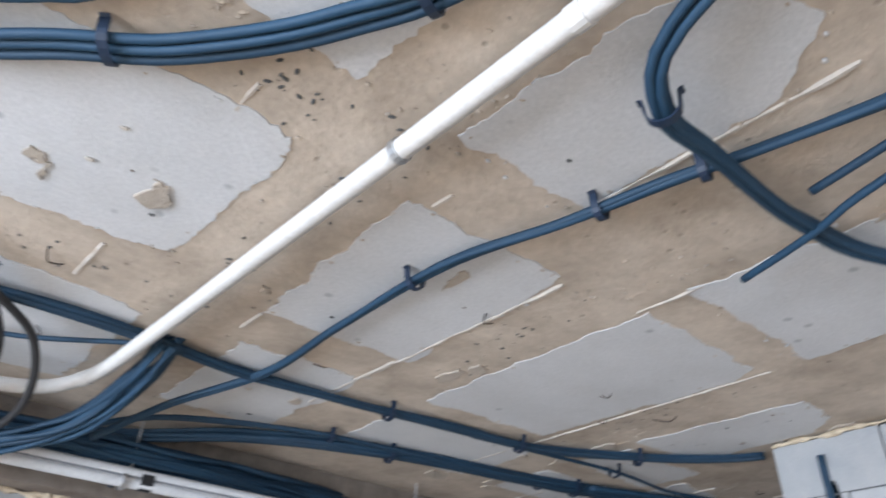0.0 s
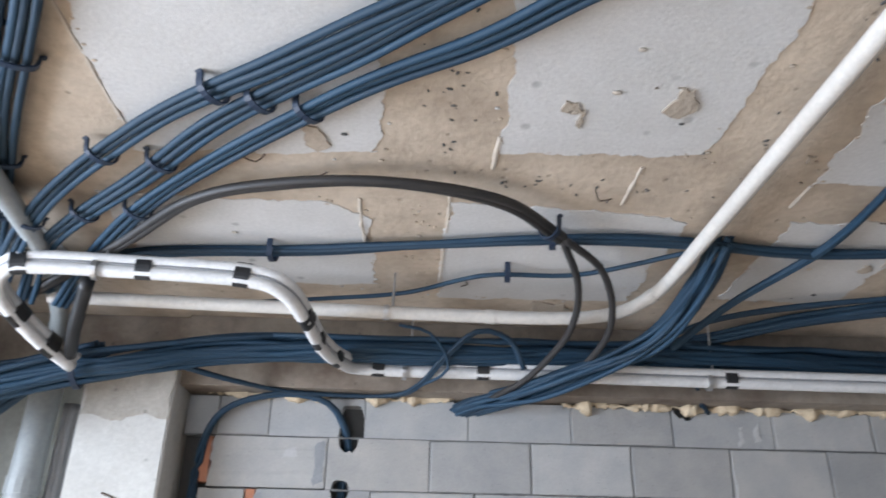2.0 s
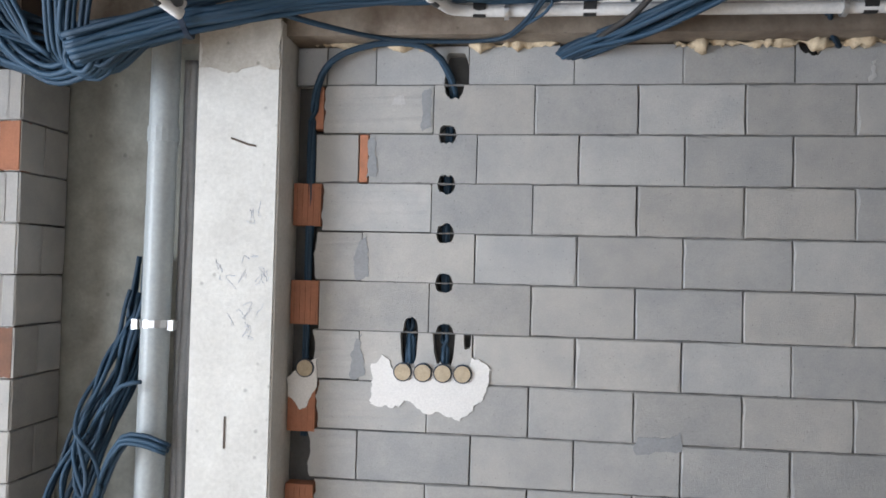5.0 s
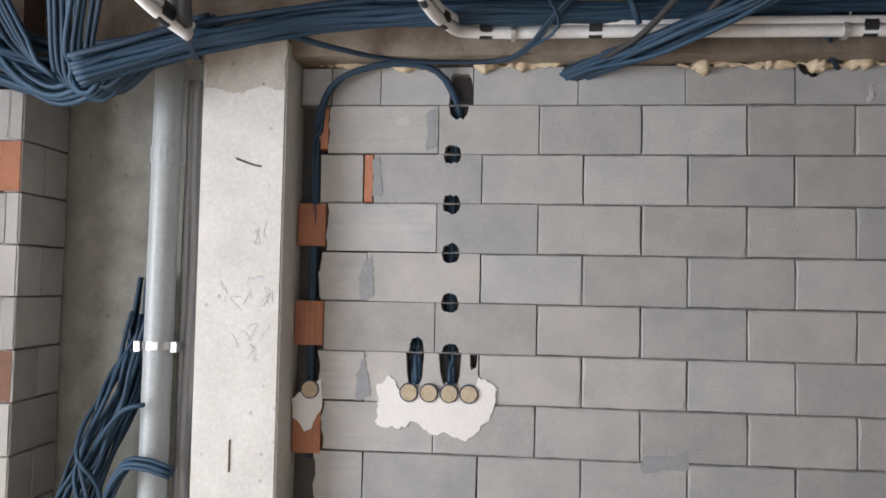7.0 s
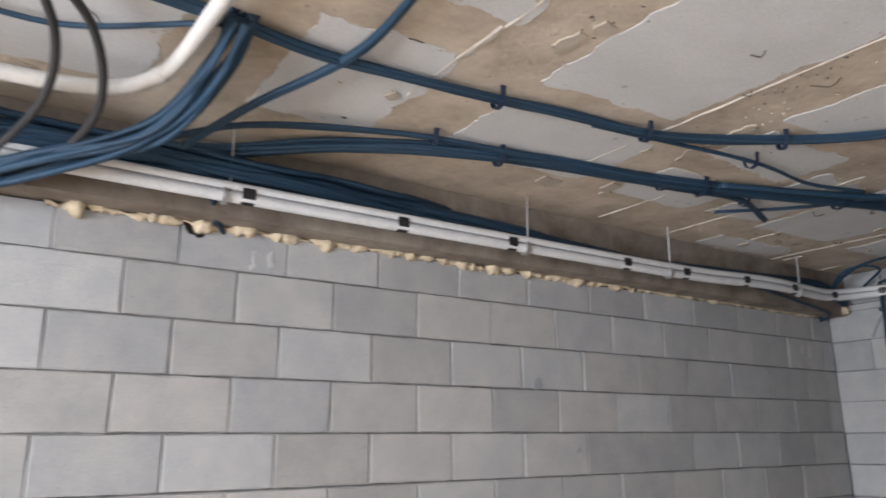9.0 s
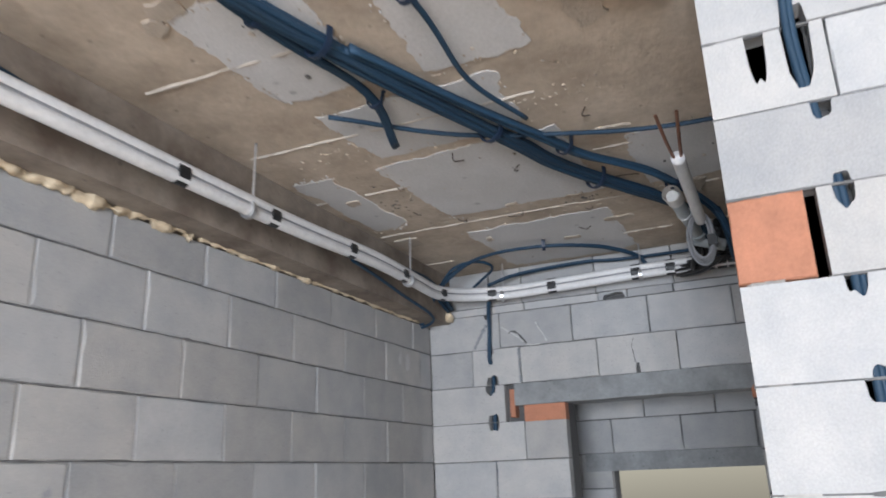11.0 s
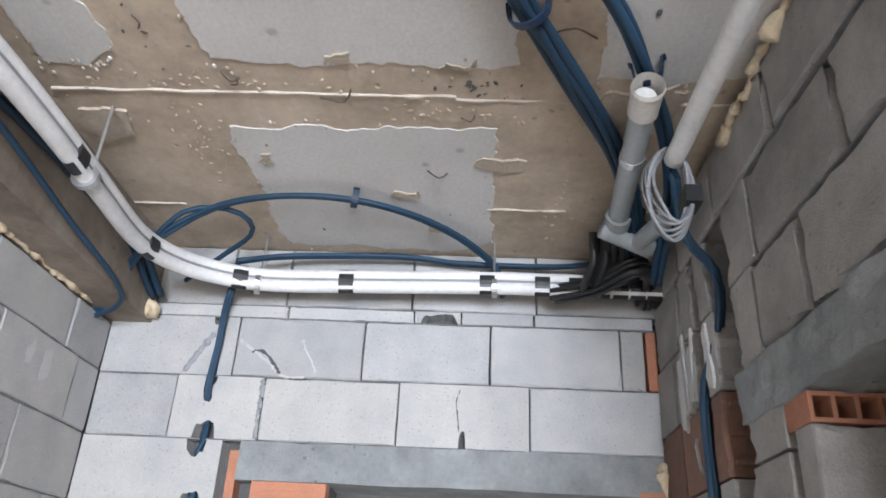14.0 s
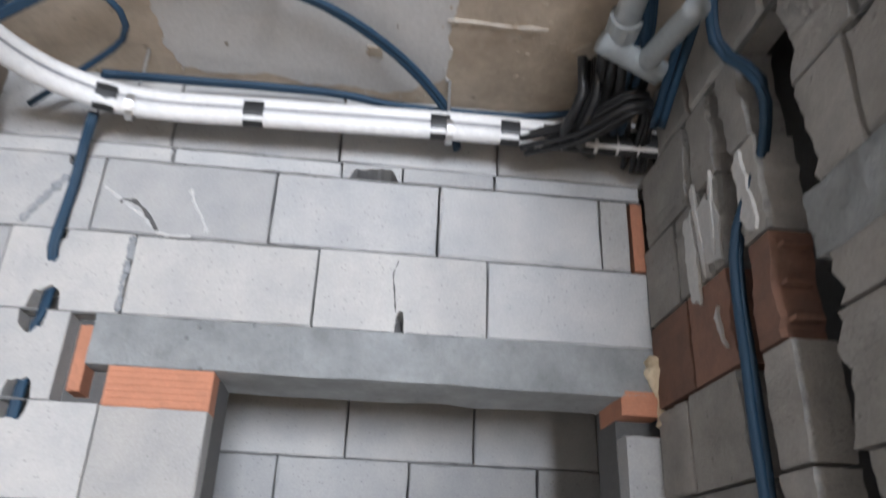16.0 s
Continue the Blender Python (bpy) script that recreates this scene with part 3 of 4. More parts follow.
while z > 0.02:
    lo = max(0.0, z - COURSE)
    if lo > WTOP - 0.02 or z < 0.92:
        course(back, mF, lo, z, steps(-3.0 + (0.2 if k % 2 else 0.0), 0.6, 0.4))
    else:
        course(back, mF, lo, z, steps(-3.0 + (0.2 if k % 2 else 0.0), -W1, 0.4))
        course(back, mF, lo, z, steps(-W0, 0.6, 0.4))
    z, k = lo, k + 1
bm = boxes((-W1 - 0.15, -W0 + 0.1, -0.005, 0.19, WTOP, WTOP + 0.1))
part("lintel", bm, LINTEL, back, "dark concrete lintel").matrix_world = mF

# Wall C with a chase, a lintel and an opening to a dark room; wall D at its end.
OPEN0, OPEN1 = 3.35, 4.4
mC = wall_frame((0, SOUTH_C, 0), 180)  # u = -x
inner = structure("wall_inner", boxes((OPEN1 + 0.1, EAST + 0.06, 1.1, SOUTH_C - 0.15, 0, H), (WEST_D + 0.062, OPEN0, 1.1, SOUTH_C - 0.062, 0, H), (OPEN0, OPEN1, 1.1, SOUTH_C - 0.062, 2.05, H)), CORE, "dim grey block wall with a cut cable chase and an opening", "wall")
course(inner, mC, 2.55, H - 0.01, [-5.15, -4.95, -4.62, -4.25, -3.84, -3.43, -WEST_D])
for z0, z1, row in ((2.354, 2.55, [(-5.24, -5.0, 0, 0.02), (-4.975, -4.865, 0.014, 0.02), (-4.825, -4.735, 0.02, 0.014), (-4.585, -4.42, 0.022, 0)]), (2.158, 2.354, [(-EAST, -5.085, 0, 0.004), (-5.08, -4.93, 0.004, 0.016), (-4.92, -4.862, 0.01, 0.014), (-4.805, -4.715, 0.016, 0.012), (-4.575, -4.45, 0.024, 0)])):
    for u0, u1, left, right in row:
        broken_block(inner, mC, u0, u1, z0, z1, left, right)
course(inner, mC, 2.354, 2.55, [-4.42, -4.02, -3.62, -3.22, -WEST_D])
course(inner, mC, 2.158, 2.354, [-4.45, -4.22, -3.82, -3.42, -WEST_D])
z, k = 2.158, 0
while z > 0.02:
    lo = max(0.0, z - COURSE)
    if k in (0, 4):
        for u0, u1, left, right in ((-EAST, -5.06, 0, 0), (-5.055, -4.87, 0, 0.016), (-4.8, -4.72, 0.016, 0.018)):
            broken_block(inner, mC, u0, u1, lo, z, left, right, BROWN_TERRA, "brick")
        for i in range(3):
            zz = lo + (z - lo) * (i + 0.5) / 3
            part("brick_web", boxes((-4.725, -4.698 - 0.008 * (i % 2), 0.012, 0.06, zz - 0.004, zz + 0.004)), BROWN_TERRA, inner, "snapped brick web").matrix_world = mC
        broken_block(inner, mC, -4.575, -OPEN1, lo, z, 0.026, 0)
    else:
        if k % 2:
            block(inner, mC, -EAST, -5.1, lo, z, wide=2.0)
        broken_block(inner, mC, -5.1 if k % 2 else -EAST, -4.87, lo, z, 0, 0.018)
        broken_block(inner, mC, -4.8, -4.7, lo, z, 0.014, 0.006)
        broken_block(inner, mC, -4.62 + 0.02 * (k % 3), -OPEN1, lo, z, 0.02, 0)
    block(inner, mC, -OPEN0, -WEST_D, lo, z)
    z, k = lo, k + 1
bm = boxes((-4.6, -3.3, -0.005, 0.18, 2.045, 2.155))
bmesh.ops.subdivide_edges(bm, edges=bm.edges[:], cuts=26, use_grid_fill=True)
for v in bm.verts:
    v.co += Vector(noise.noise_vector(v.co * 24)) * 0.009
part("lintel", bm, LINTEL, inner, "dark rough concrete lintel").matrix_world = mC
# Hollow brick on the jamb.
mJ = wall_frame((OPEN1, 0, 0), -90)
bm = boxes((-SOUTH_C + 0.004, -SOUTH_C + 0.17, -0.1, 0.0, 1.99, 1.998), (-SOUTH_C + 0.004, -SOUTH_C + 0.17, -0.1, 0.0, 2.036, 2.044))
for i in range(5):
    u = -SOUTH_C + 0.004 + 0.158 * i / 4
    box(bm, u, u + 0.008, -0.1, 0.0, 1.998, 2.036)
part("brick", bm, TERRA, inner, "hollow orange brick with open cells").matrix_world = mJ
for k in range(10):
    block(inner, mJ @ Matrix.Translation((0, -0.1, 0)), -SOUTH_C + 0.002, -SOUTH_C + 0.19, 1.99 - COURSE * (k + 1), 1.99 - COURSE * k)

mD = wall_frame((WEST_D, 0, 0), -90)  # u = -y
west_d = structure("wall_partition", boxes((WEST_D + 0.062, WEST_D + 0.2, -3.2, SOUTH_C - 0.01, 0, H)), CORE, "pale grey block wall with a cut cable chase", "wall")
z, k = 2.73, 0
while z > 0.02:
    lo = max(0.0, z - (0.21 if k == 0 else COURSE * 0.92 if k < 4 else COURSE))
    js = steps(-1.305 + (0.24 if k % 2 else 0.4), 3.2, 0.4)
    cuts = []
    if k < 8:
        cuts = [[("b", -1.12, 0.026, 0.05)], [("t", -1.12, 0.028, 0.15), ("t", -1.2, 0.02, 0.11)]][k] if k < 2 else [("t", -1.1, 0.02, 0.04), ("b", -1.09, 0.016, 0.02)]
    if k == 3:
        block(west_d, mD, -1.305, -1.16, lo, z, "brick", TERRA)
        course(west_d, mD, lo, z, [-1.14] + js[1:], [("t", -1.09, 0.02, 0.045)])
    else:
        course(west_d, mD, lo, z, [-1.305] + js, cuts)
    z, k = lo, k + 1

# Short block pier by the recess, with a terracotta lintel end on it.
mE = wall_frame((-2.045, 0, 0), 90)  # u = y
mE2 = wall_frame((0, 2.85, 0), 0)
pier = structure("wall_pier", boxes((-3.9, -2.11, 2.915, 3.15, 0, 2.33)), CORE, "grey block pier with terracotta fillers", "wall")
z, k = 2.335, 0
while z > 0.02:
    lo = max(0.0, z - 0.205)
    block(pier, mE, 2.852, 3.0 if k % 2 else 3.155, lo, z)
    if k % 2:
        block(pier, mE, 3.0, 3.155, lo, z)
        block(pier, mE2, -2.14, -2.049, lo, z, *(("brick", TERRA) if k == 1 else ("brick", BROWN_TERRA) if k == 5 else ()))
        course(pier, mE2, lo, z, steps(-3.9, -2.142, 0.4))
    else:
        course(pier, mE2, lo, z, steps(-3.7, -2.049, 0.4))
    z, k = lo, k + 1
# Lintel end stretched up to the ceiling, an added dark mass shading the recess top.
part("lintel", boxes((-3.9, -2.03, 2.8, 3.15, 2.36, H)), RUST, pier, "rusty brown lintel, carried up to the ceiling as an added dark mass")

for wall, bm in JOINT_ROWS.values():
    ob = part("bed_joints", bm, JOINT, wall, "crumbly grey mortar in the bed joints")
    tagged(ob, "crumbly grey mortar in the bed joints", kind="stuff")


# ---- cables and pipes ----
def lift(points, z=2.715):
    return [(*p, z) if len(p) == 2 else p for p in points]


crnd = random.Random(21)


def bundle(label, points, count, radius=0.0095, spread=0.016, mat=None, ties=(), flat=False, twist=1.3, name="cable_bundle", category="cables", group="blue conduits under the ceiling", droop=0.0):
    """A bundle of conduits along one line; ties: shares of its length at which a plastic clip holds it."""
    path = spline(lift(points), 0.035)
    fr = frames(path)
    root = thing(name, label, category, group, path[0])
    inv = Matrix.Translation(-path[0])
    for c in range(count):
        ph, seed = c * 2.4 + 0.7, crnd.uniform(0, 50)
        own = []
        for i, (p, (s, u, _)) in enumerate(zip(path, fr)):
            wob = twist * noise.noise((i * 0.07, seed, 0))
            if flat:
                a, b = (c - (count - 1) / 2) * radius * 2.05 + 0.006 * wob, 0.7 * radius * noise.noise((i * 0.09, seed, 4))
            else:
                rr = spread * (0.45 + 0.55 * ((c * 0.618) % 1)) if count > 1 else 0.0
                a, b = rr * math.cos(ph + wob), rr * math.sin(ph + wob) * 0.75
                a, b = a + radius * 0.5 * noise.noise((i * 0.1, seed, 2)), b - droop * abs(noise.noise((i * 0.06, seed, 8)))
            own.append(inv @ (p + s * a + u * b))
        part("cable", tube(bmesh.new(), own, radius, 7), mat or BLUE, root, smooth=True)
    wide = count * radius * 1.05 if flat else spread * 0.8 + radius
    high = radius * 1.5 if flat else spread * 0.7 + radius
    for share in ties:
        i = min(len(path) - 2, int(share * len(path)))
        p, (s, u, d) = path[i], fr[i]
        bm = bmesh.new()
        strap = [(-wide - 0.013, high + 0.008), (-wide - 0.007, high + 0.007), (-wide - 0.006, high * 0.4)]
        strap += [(-(wide + 0.005) * math.cos(a), -(high + 0.005) * math.sin(a)) for a in (math.pi * q / 8 for q in range(9))]
        strap += [(wide + 0.006, high * 0.4), (wide + 0.007, high + 0.007), (wide + 0.013, high + 0.008)]
        rows = [[bm.verts.new(inv @ p + s * a * k + u * b * k + d * w) for w, k in ((-0.009, 1), (0.009, 1), (0.009, 1.14), (-0.009, 1.14))] for a, b in strap]
        for a, b in zip(rows, rows[1:]):
            for k in range(4):
                bm.faces.new((a[k], a[(k + 1) % 4], b[(k + 1) % 4], b[k]))
        bm.faces.new(rows[0]), bm.faces.new(rows[-1])
        part("cable_clip", bm, NAVY, root, "dark plastic ceiling clip")
    return root


bundle("two blue conduits clipped along the raw ceiling", [(0.8, 2.55, 2.56), (0.95, 2.35, 2.66), (1.11, 2.01), (1.09, 1.59), (1.08, 1.14), (1.15, 0.83), (1.19, 0.59), (1.23, 0.41), (1.28, 0.1), (1.4, -0.8)], 3, spread=0.011, ties=(0.4, 0.55, 0.62))
bundle("blue conduits crossing the ceiling to the partition wall", [(-1.3, 2.35, 2.62), (-1.04, 2.27), (-0.47, 2.18), (0.32, 2.03), (0.71, 2.03), (1.11, 2.07), (1.78, 2.0), (2.27, 1.93), (2.7, 1.71), (2.93, 1.5), (3.02, 1.36)], 4, spread=0.019, ties=(0.18, 0.36, 0.65, 0.78, 0.89))
bundle("single dark conduit branching over the ceiling", [(2.0, 2.0), (2.76, 1.91), (3.19, 1.93), (3.5, 1.86)], 1, ties=(0.5,), radius=0.008)
bundle("thick run of blue conduits turning across the ceiling", [(0.5, 2.82, 2.63), (0.95, 2.8, 2.66), (1.38, 2.62), (1.85, 2.41), (2.65, 2.25), (3.1, 2.13), (3.67, 1.94), (3.85, 1.89), (4.08, 1.79), (4.56, 1.53), (4.8, 1.44, 2.64), (5.1, 1.4, 2.6)], 8, spread=0.03, ties=(0.31, 0.5, 0.65, 0.78))
bundle("blue conduits running towards the inner wall", [(2.9, 2.15), (3.3, 2.0), (3.68, 1.84), (3.87, 1.76), (4.18, 1.56), (4.62, 1.38, 2.67), (5.0, 1.34, 2.55)], 3, spread=0.016, ties=(0.4, 0.66))
bundle("short blue conduit with a cut end", [(0.72, 2.62, 2.58), (1.0, 2.56, 2.68), (1.4, 2.45), (1.8, 2.36), (2.71, 2.28), (3.13, 2.22), (3.42, 2.28, 2.68)], 2, spread=0.009, ties=(0.35, 0.72, 0.9))
bundle("dense blue conduits lying along the concrete beam", [(-1.62, 2.5, 2.3), (-1.35, 2.55, 2.4), (-1.05, 2.6, 2.47), (-0.7, 2.68, 2.55), (0.2, 2.74, 2.58), (1.0, 2.78, 2.6), (1.5, 2.83, 2.61), (1.9, 2.9, 2.62), (2.4, 3.02, 2.64)], 20, radius=0.011, spread=0.068, droop=0.025, ties=(0.1,))
bundle("blue conduits along the beam and into the corner", [(1.5, 2.86, 2.64), (2.4, 2.86, 2.6), (3.2, 2.86, 2.57), (4.1, 2.86, 2.6), (4.9, 2.88, 2.64), (5.2, 2.87, 2.54)], 5, radius=0.011, spread=0.028)
bundle("sheaf of blue conduits dropping through the wall top", [(0.8, 2.02, 2.73), (0.79, 2.2, 2.66), (0.7, 2.46, 2.55), (0.43, 2.66, 2.46), (0.3, 2.83, 2.45), (0.18, 2.98, 2.45), (0.08, 3.07, 2.43)], 15, radius=0.009, spread=0.05, droop=0.03)
bundle("thick black cables looping over the ceiling", [(-1.35, 2.35, 2.6), (-1.0, 2.12, 2.68), (-0.71, 1.83, 2.69), (-0.46, 1.72, 2.69), (-0.18, 1.69, 2.69), (0.11, 1.77, 2.69), (0.31, 1.97, 2.69)], 2, radius=0.013, spread=0.013, mat=BLACK, name="black_cable", group="black cables", ties=(0.96,))
for q in ([(0.31, 1.97, 2.69), (0.4, 2.2, 2.64), (0.41, 2.4, 2.557), (0.32, 2.69, 2.482), (0.24, 2.83, 2.455), (0.14, 3.03, 2.44)], [(0.31, 1.97, 2.69), (0.47, 2.15, 2.66), (0.54, 2.4, 2.557), (0.46, 2.69, 2.478), (0.35, 2.84, 2.452), (0.18, 3.04, 2.44)]):
    bundle("black cable dropping to the wall top", q, 1, radius=0.012, mat=BLACK, name="black_cable", group="black cables")
bundle("thin blue conduit beside the white pipe", [(-0.75, 2.52, 2.66), (-0.44, 2.55, 2.7), (-0.14, 2.5), (0.12, 2.32), (0.42, 2.29), (0.7, 2.1), (0.8, 2.05)], 1, radius=0.008, ties=(0.6,))
bundle("three blue conduits hanging in a loop", [(0.7, -0.6), (0.77, 0.0, 2.7), (0.83, 0.34, 2.68), (0.95, 0.45, 2.66), (1.15, 0.46, 2.68), (1.48, 0.46, 2.69), (1.8, 0.38, 2.69), (2.3, 0.0, 2.68)], 4, spread=0.016, ties=(0.43,))
bundle("blue conduit with a free cut end", [(1.61, 0.67, 2.69), (1.52, 0.46, 2.68), (1.45, 0.28, 2.69), (1.3, -0.3, 2.7)], 1)
bundle("blue conduit with a free cut end", [(1.39, 0.4, 2.69), (1.35, 0.24, 2.69), (1.22, -0.3, 2.7)], 1)
bundle("row of blue conduits clipped across the pale panel", [(-1.45, 2.35, 2.58), (-1.16, 1.93, 2.68), (-0.75, 1.53), (-0.41, 1.29), (-0.22, 1.15), (0.05, 0.95), (0.2, 0.75), (0.4, 0.2)], 3, flat=True, ties=(0.17, 0.32, 0.46))
bundle("row of blue conduits clipped across the pale panel", [(-1.35, 2.35, 2.58), (-1.19, 2.1, 2.68), (-0.81, 1.75), (-0.57, 1.5), (-0.26, 1.26), (-0.11, 1.13), (0.1, 0.95), (0.16, 0.85), (0.3, 0.3)], 3, flat=True, ties=(0.2, 0.33, 0.48))
bundle("row of blue conduits bending across the ceiling", [(-1.25, 2.38, 2.58), (-1.08, 2.18, 2.68), (-0.8, 1.85), (-0.31, 1.4), (0.0, 1.19), (0.16, 1.05), (0.31, 0.93), (0.47, 0.71), (0.58, 0.4), (0.62, -0.4)], 3, flat=True, ties=(0.18, 0.38, 0.58, 0.73))
bundle("flat row of blue conduits turning down by the recess", [(-0.6, 0.5), (-0.93, 1.1), (-1.0, 1.24), (-1.31, 1.75), (-1.46, 2.1), (-1.62, 2.4, 2.55), (-1.7, 2.58, 2.3), (-1.6, 2.6, 2.24), (-1.5, 2.55, 2.32)], 5, flat=True, ties=(0.3, 0.52, 0.65))
bundle("flat row of blue conduits turning down by the recess", [(-0.5, 0.5), (-0.83, 1.1), (-1.03, 1.45), (-1.33, 2.02), (-1.5, 2.35, 2.58), (-1.64, 2.55, 2.35), (-1.55, 2.6, 2.26), (-1.4, 2.58, 2.36)], 5, flat=True, ties=(0.33, 0.5, 0.62))
bundle("flat row of blue conduits beside the recess", [(-1.2, 0.9), (-1.5, 1.4), (-1.75, 1.9), (-1.85, 2.3, 2.6), (-1.85, 2.55, 2.4), (-1.75, 2.6, 2.3)], 5, flat=True, ties=(0.4, 0.6))
bundle("dark mass of blue conduits hanging above the pier", [(-1.5, 1.2), (-1.85, 1.8, 2.68), (-2.0, 2.3, 2.6), (-1.98, 2.6, 2.42), (-1.8, 2.66, 2.28), (-1.6, 2.6, 2.3)], 10, radius=0.011, spread=0.07, droop=0.03)
bundle("dark mass of blue conduits hanging above the pier", [(-1.9, 1.3), (-2.15, 1.9, 2.66), (-2.2, 2.4, 2.56), (-2.1, 2.68, 2.4), (-1.85, 2.7, 2.3)], 10, radius=0.011, spread=0.08, droop=0.03)
bundle("dark mass of blue conduits hanging above the pier", [(-2.4, 2.1, 2.62), (-2.1, 2.45, 2.5), (-1.82, 2.66, 2.4), (-1.5, 2.7, 2.42), (-1.2, 2.68, 2.5)], 14, radius=0.011, spread=0.085, droop=0.03)
bundle("slack blue conduits hung below the beam edge", [(-1.05, 2.62, 2.5), (-0.8, 2.8, 2.47), (-0.55, 2.93, 2.455), (-0.2, 2.94, 2.455), (-0.08, 2.8, 2.465), (0.0, 2.69, 2.53), (0.12, 2.62, 2.62), (0.24, 2.64, 2.6), (0.3, 2.7, 2.51)], 2, spread=0.008, radius=0.008)
bundle("thin blue conduit curled in front of the insulated pipe", [(-0.16, 2.6, 2.63), (-0.05, 2.62, 2.61), (0.02, 2.68, 2.53), (0.0, 2.71, 2.48), (-0.12, 2.86, 2.46)], 1, radius=0.006)
bundle("blue conduits bowed from the chase into a wall hole", [(-0.918, 3.045, 0.9), (-0.918, 3.045, 1.6), (-0.915, 3.03, 2.1), (-0.89, 3.0, 2.3), (-0.8, 2.98, 2.41), (-0.6, 2.97, 2.46), (-0.43, 2.98, 2.43), (-0.355, 3.04, 2.33), (-0.345, 3.075, 2.24)], 3, spread=0.011)
bundle("blue conduits in the cut wall chase", [(-0.36, 3.075, 2.2), (-0.367, 3.07, 1.7), (-0.362, 3.07, 1.35), (-0.36, 3.045, 1.2)], 3, spread=0.013)
bundle("blue conduits in the cut wall chase", [(-0.5, 3.075, 1.4), (-0.5, 3.06, 1.3), (-0.495, 3.04, 1.2)], 3, spread=0.016)
bundle("blue conduit stub pushed into the wall top", [(1.0, 2.87, 2.54), (1.03, 2.95, 2.49), (1.1, 3.05, 2.445)], 3, spread=0.016)
# East corner.
bundle("blue conduits looping from the corner along the ceiling", [(5.17, 3.06, 2.44), (5.12, 2.98, 2.5), (5.0, 2.86, 2.6), (4.93, 2.68, 2.69), (4.87, 2.5), (4.85, 2.29), (4.91, 2.1), (5.05, 1.93), (5.2, 1.8, 2.68), (5.22, 1.77, 2.58)], 2, spread=0.009, radius=0.008, ties=(0.62,))
bundle("blue conduit curled back above the insulated pipe", [(5.0, 2.86, 2.6), (4.92, 2.72, 2.69), (4.93, 2.6, 2.71), (4.98, 2.545, 2.7), (5.06, 2.56, 2.69), (5.14, 2.66, 2.66), (5.22, 2.8, 2.6)], 1, radius=0.008)
bundle("blue conduits tucked along the block wall top", [(5.1, 2.6, 2.62), (5.18, 2.45, 2.68), (5.2, 2.1, 2.7), (5.22, 1.9, 2.69), (5.2, 1.6, 2.68), (5.1, 1.42, 2.66)], 2, spread=0.008, radius=0.008)
bundle("slack blue conduit following the beam edge", [(4.1, 2.85, 2.55), (4.6, 2.875, 2.51), (4.95, 2.88, 2.47), (5.08, 2.93, 2.452), (5.17, 3.05, 2.444)], 1, radius=0.008)
bundle("blue conduits dropping down the block wall chase", [(5.16, 2.62, 2.55), (5.22, 2.65, 2.5), (5.245, 2.66, 2.4), (5.252, 2.67, 2.25), (5.29, 2.668, 2.2), (5.272, 2.665, 2.12), (5.272, 2.668, 2.07), (5.29, 2.67, 2.0), (5.275, 2.67, 1.92), (5.29, 2.67, 1.5)], 2, spread=0.007, radius=0.008)
bundle("blue conduits running down the cut chase", [(4.6, 1.38, 2.68), (4.72, 1.33, 2.56), (4.68, 1.28, 2.44), (4.72, 1.27, 2.32), (4.81, 1.288, 2.2), (4.832, 1.29, 2.1), (4.836, 1.288, 1.95), (4.838, 1.288, 1.5), (4.838, 1.28, 0.6)], 2, spread=0.011, radius=0.009)
bundle("blue conduit crossing the ceiling to the inner wall", [(3.2, 2.4), (3.5, 2.1), (3.7, 1.7), (3.77, 1.47), (3.79, 1.29)], 1, radius=0.008)
bundle("blue conduits in the partition wall chase", [(2.96, 1.12, 2.66), (2.985, 1.125, 2.5), (2.993, 1.11, 2.3), (2.995, 1.095, 2.1), (2.995, 1.09, 1.6)], 2, spread=0.009, radius=0.009)
bundle("blue conduits rising behind the grey drain pipe", [(-1.62, 3.1, 1.6), (-1.66, 3.08, 1.25), (-1.7, 3.02, 1.0), (-1.78, 2.95, 0.75), (-1.85, 2.9, 0.4), (-1.8, 2.9, 0.05)], 12, radius=0.009, spread=0.06, droop=0.03, group="conduits by the recess")
bundle("curled blue conduit ends by the drain pipe", [(-1.75, 2.9, 0.5), (-1.6, 2.84, 0.85), (-1.5, 2.82, 0.9), (-1.38, 2.82, 0.87)], 5, radius=0.009, spread=0.03, group="conduits by the recess")
bundle("loose blue conduits fanning out below the recess", [(-1.6, 3.0, 1.45), (-1.68, 2.95, 1.15), (-1.74, 2.86, 0.9), (-1.72, 2.8, 0.6), (-1.9, 2.78, 0.2)], 6, radius=0.009, spread=0.07, droop=0.05, twist=3.0, group="conduits by the recess")
bundle("blue conduit bent round the drain pipe", [(-1.75, 2.9, 0.9), (-1.66, 2.86, 1.02), (-1.58, 2.84, 1.1), (-1.5, 2.83, 1.12)], 1, radius=0.009, group="conduits by the recess")
bundle("loose blue conduits lying against the pier", [(-1.66, 3.02, 1.3), (-1.8, 2.95, 0.95), (-1.86, 2.86, 0.65), (-1.75, 2.8, 0.35), (-1.6, 2.78, 0.3)], 5, radius=0.009, spread=0.05, droop=0.04, twist=3.0, group="conduits by the recess")
bundle("dark grey conduits standing beside the column", [(-1.43, 3.02, 0.0), (-1.425, 3.02, 1.0), (-1.42, 3.02, 1.8), (-1.41, 3.0, 2.4)], 3, radius=0.017, spread=0.026, mat=SEAM, name="grey_conduit", group="conduits by the recess")


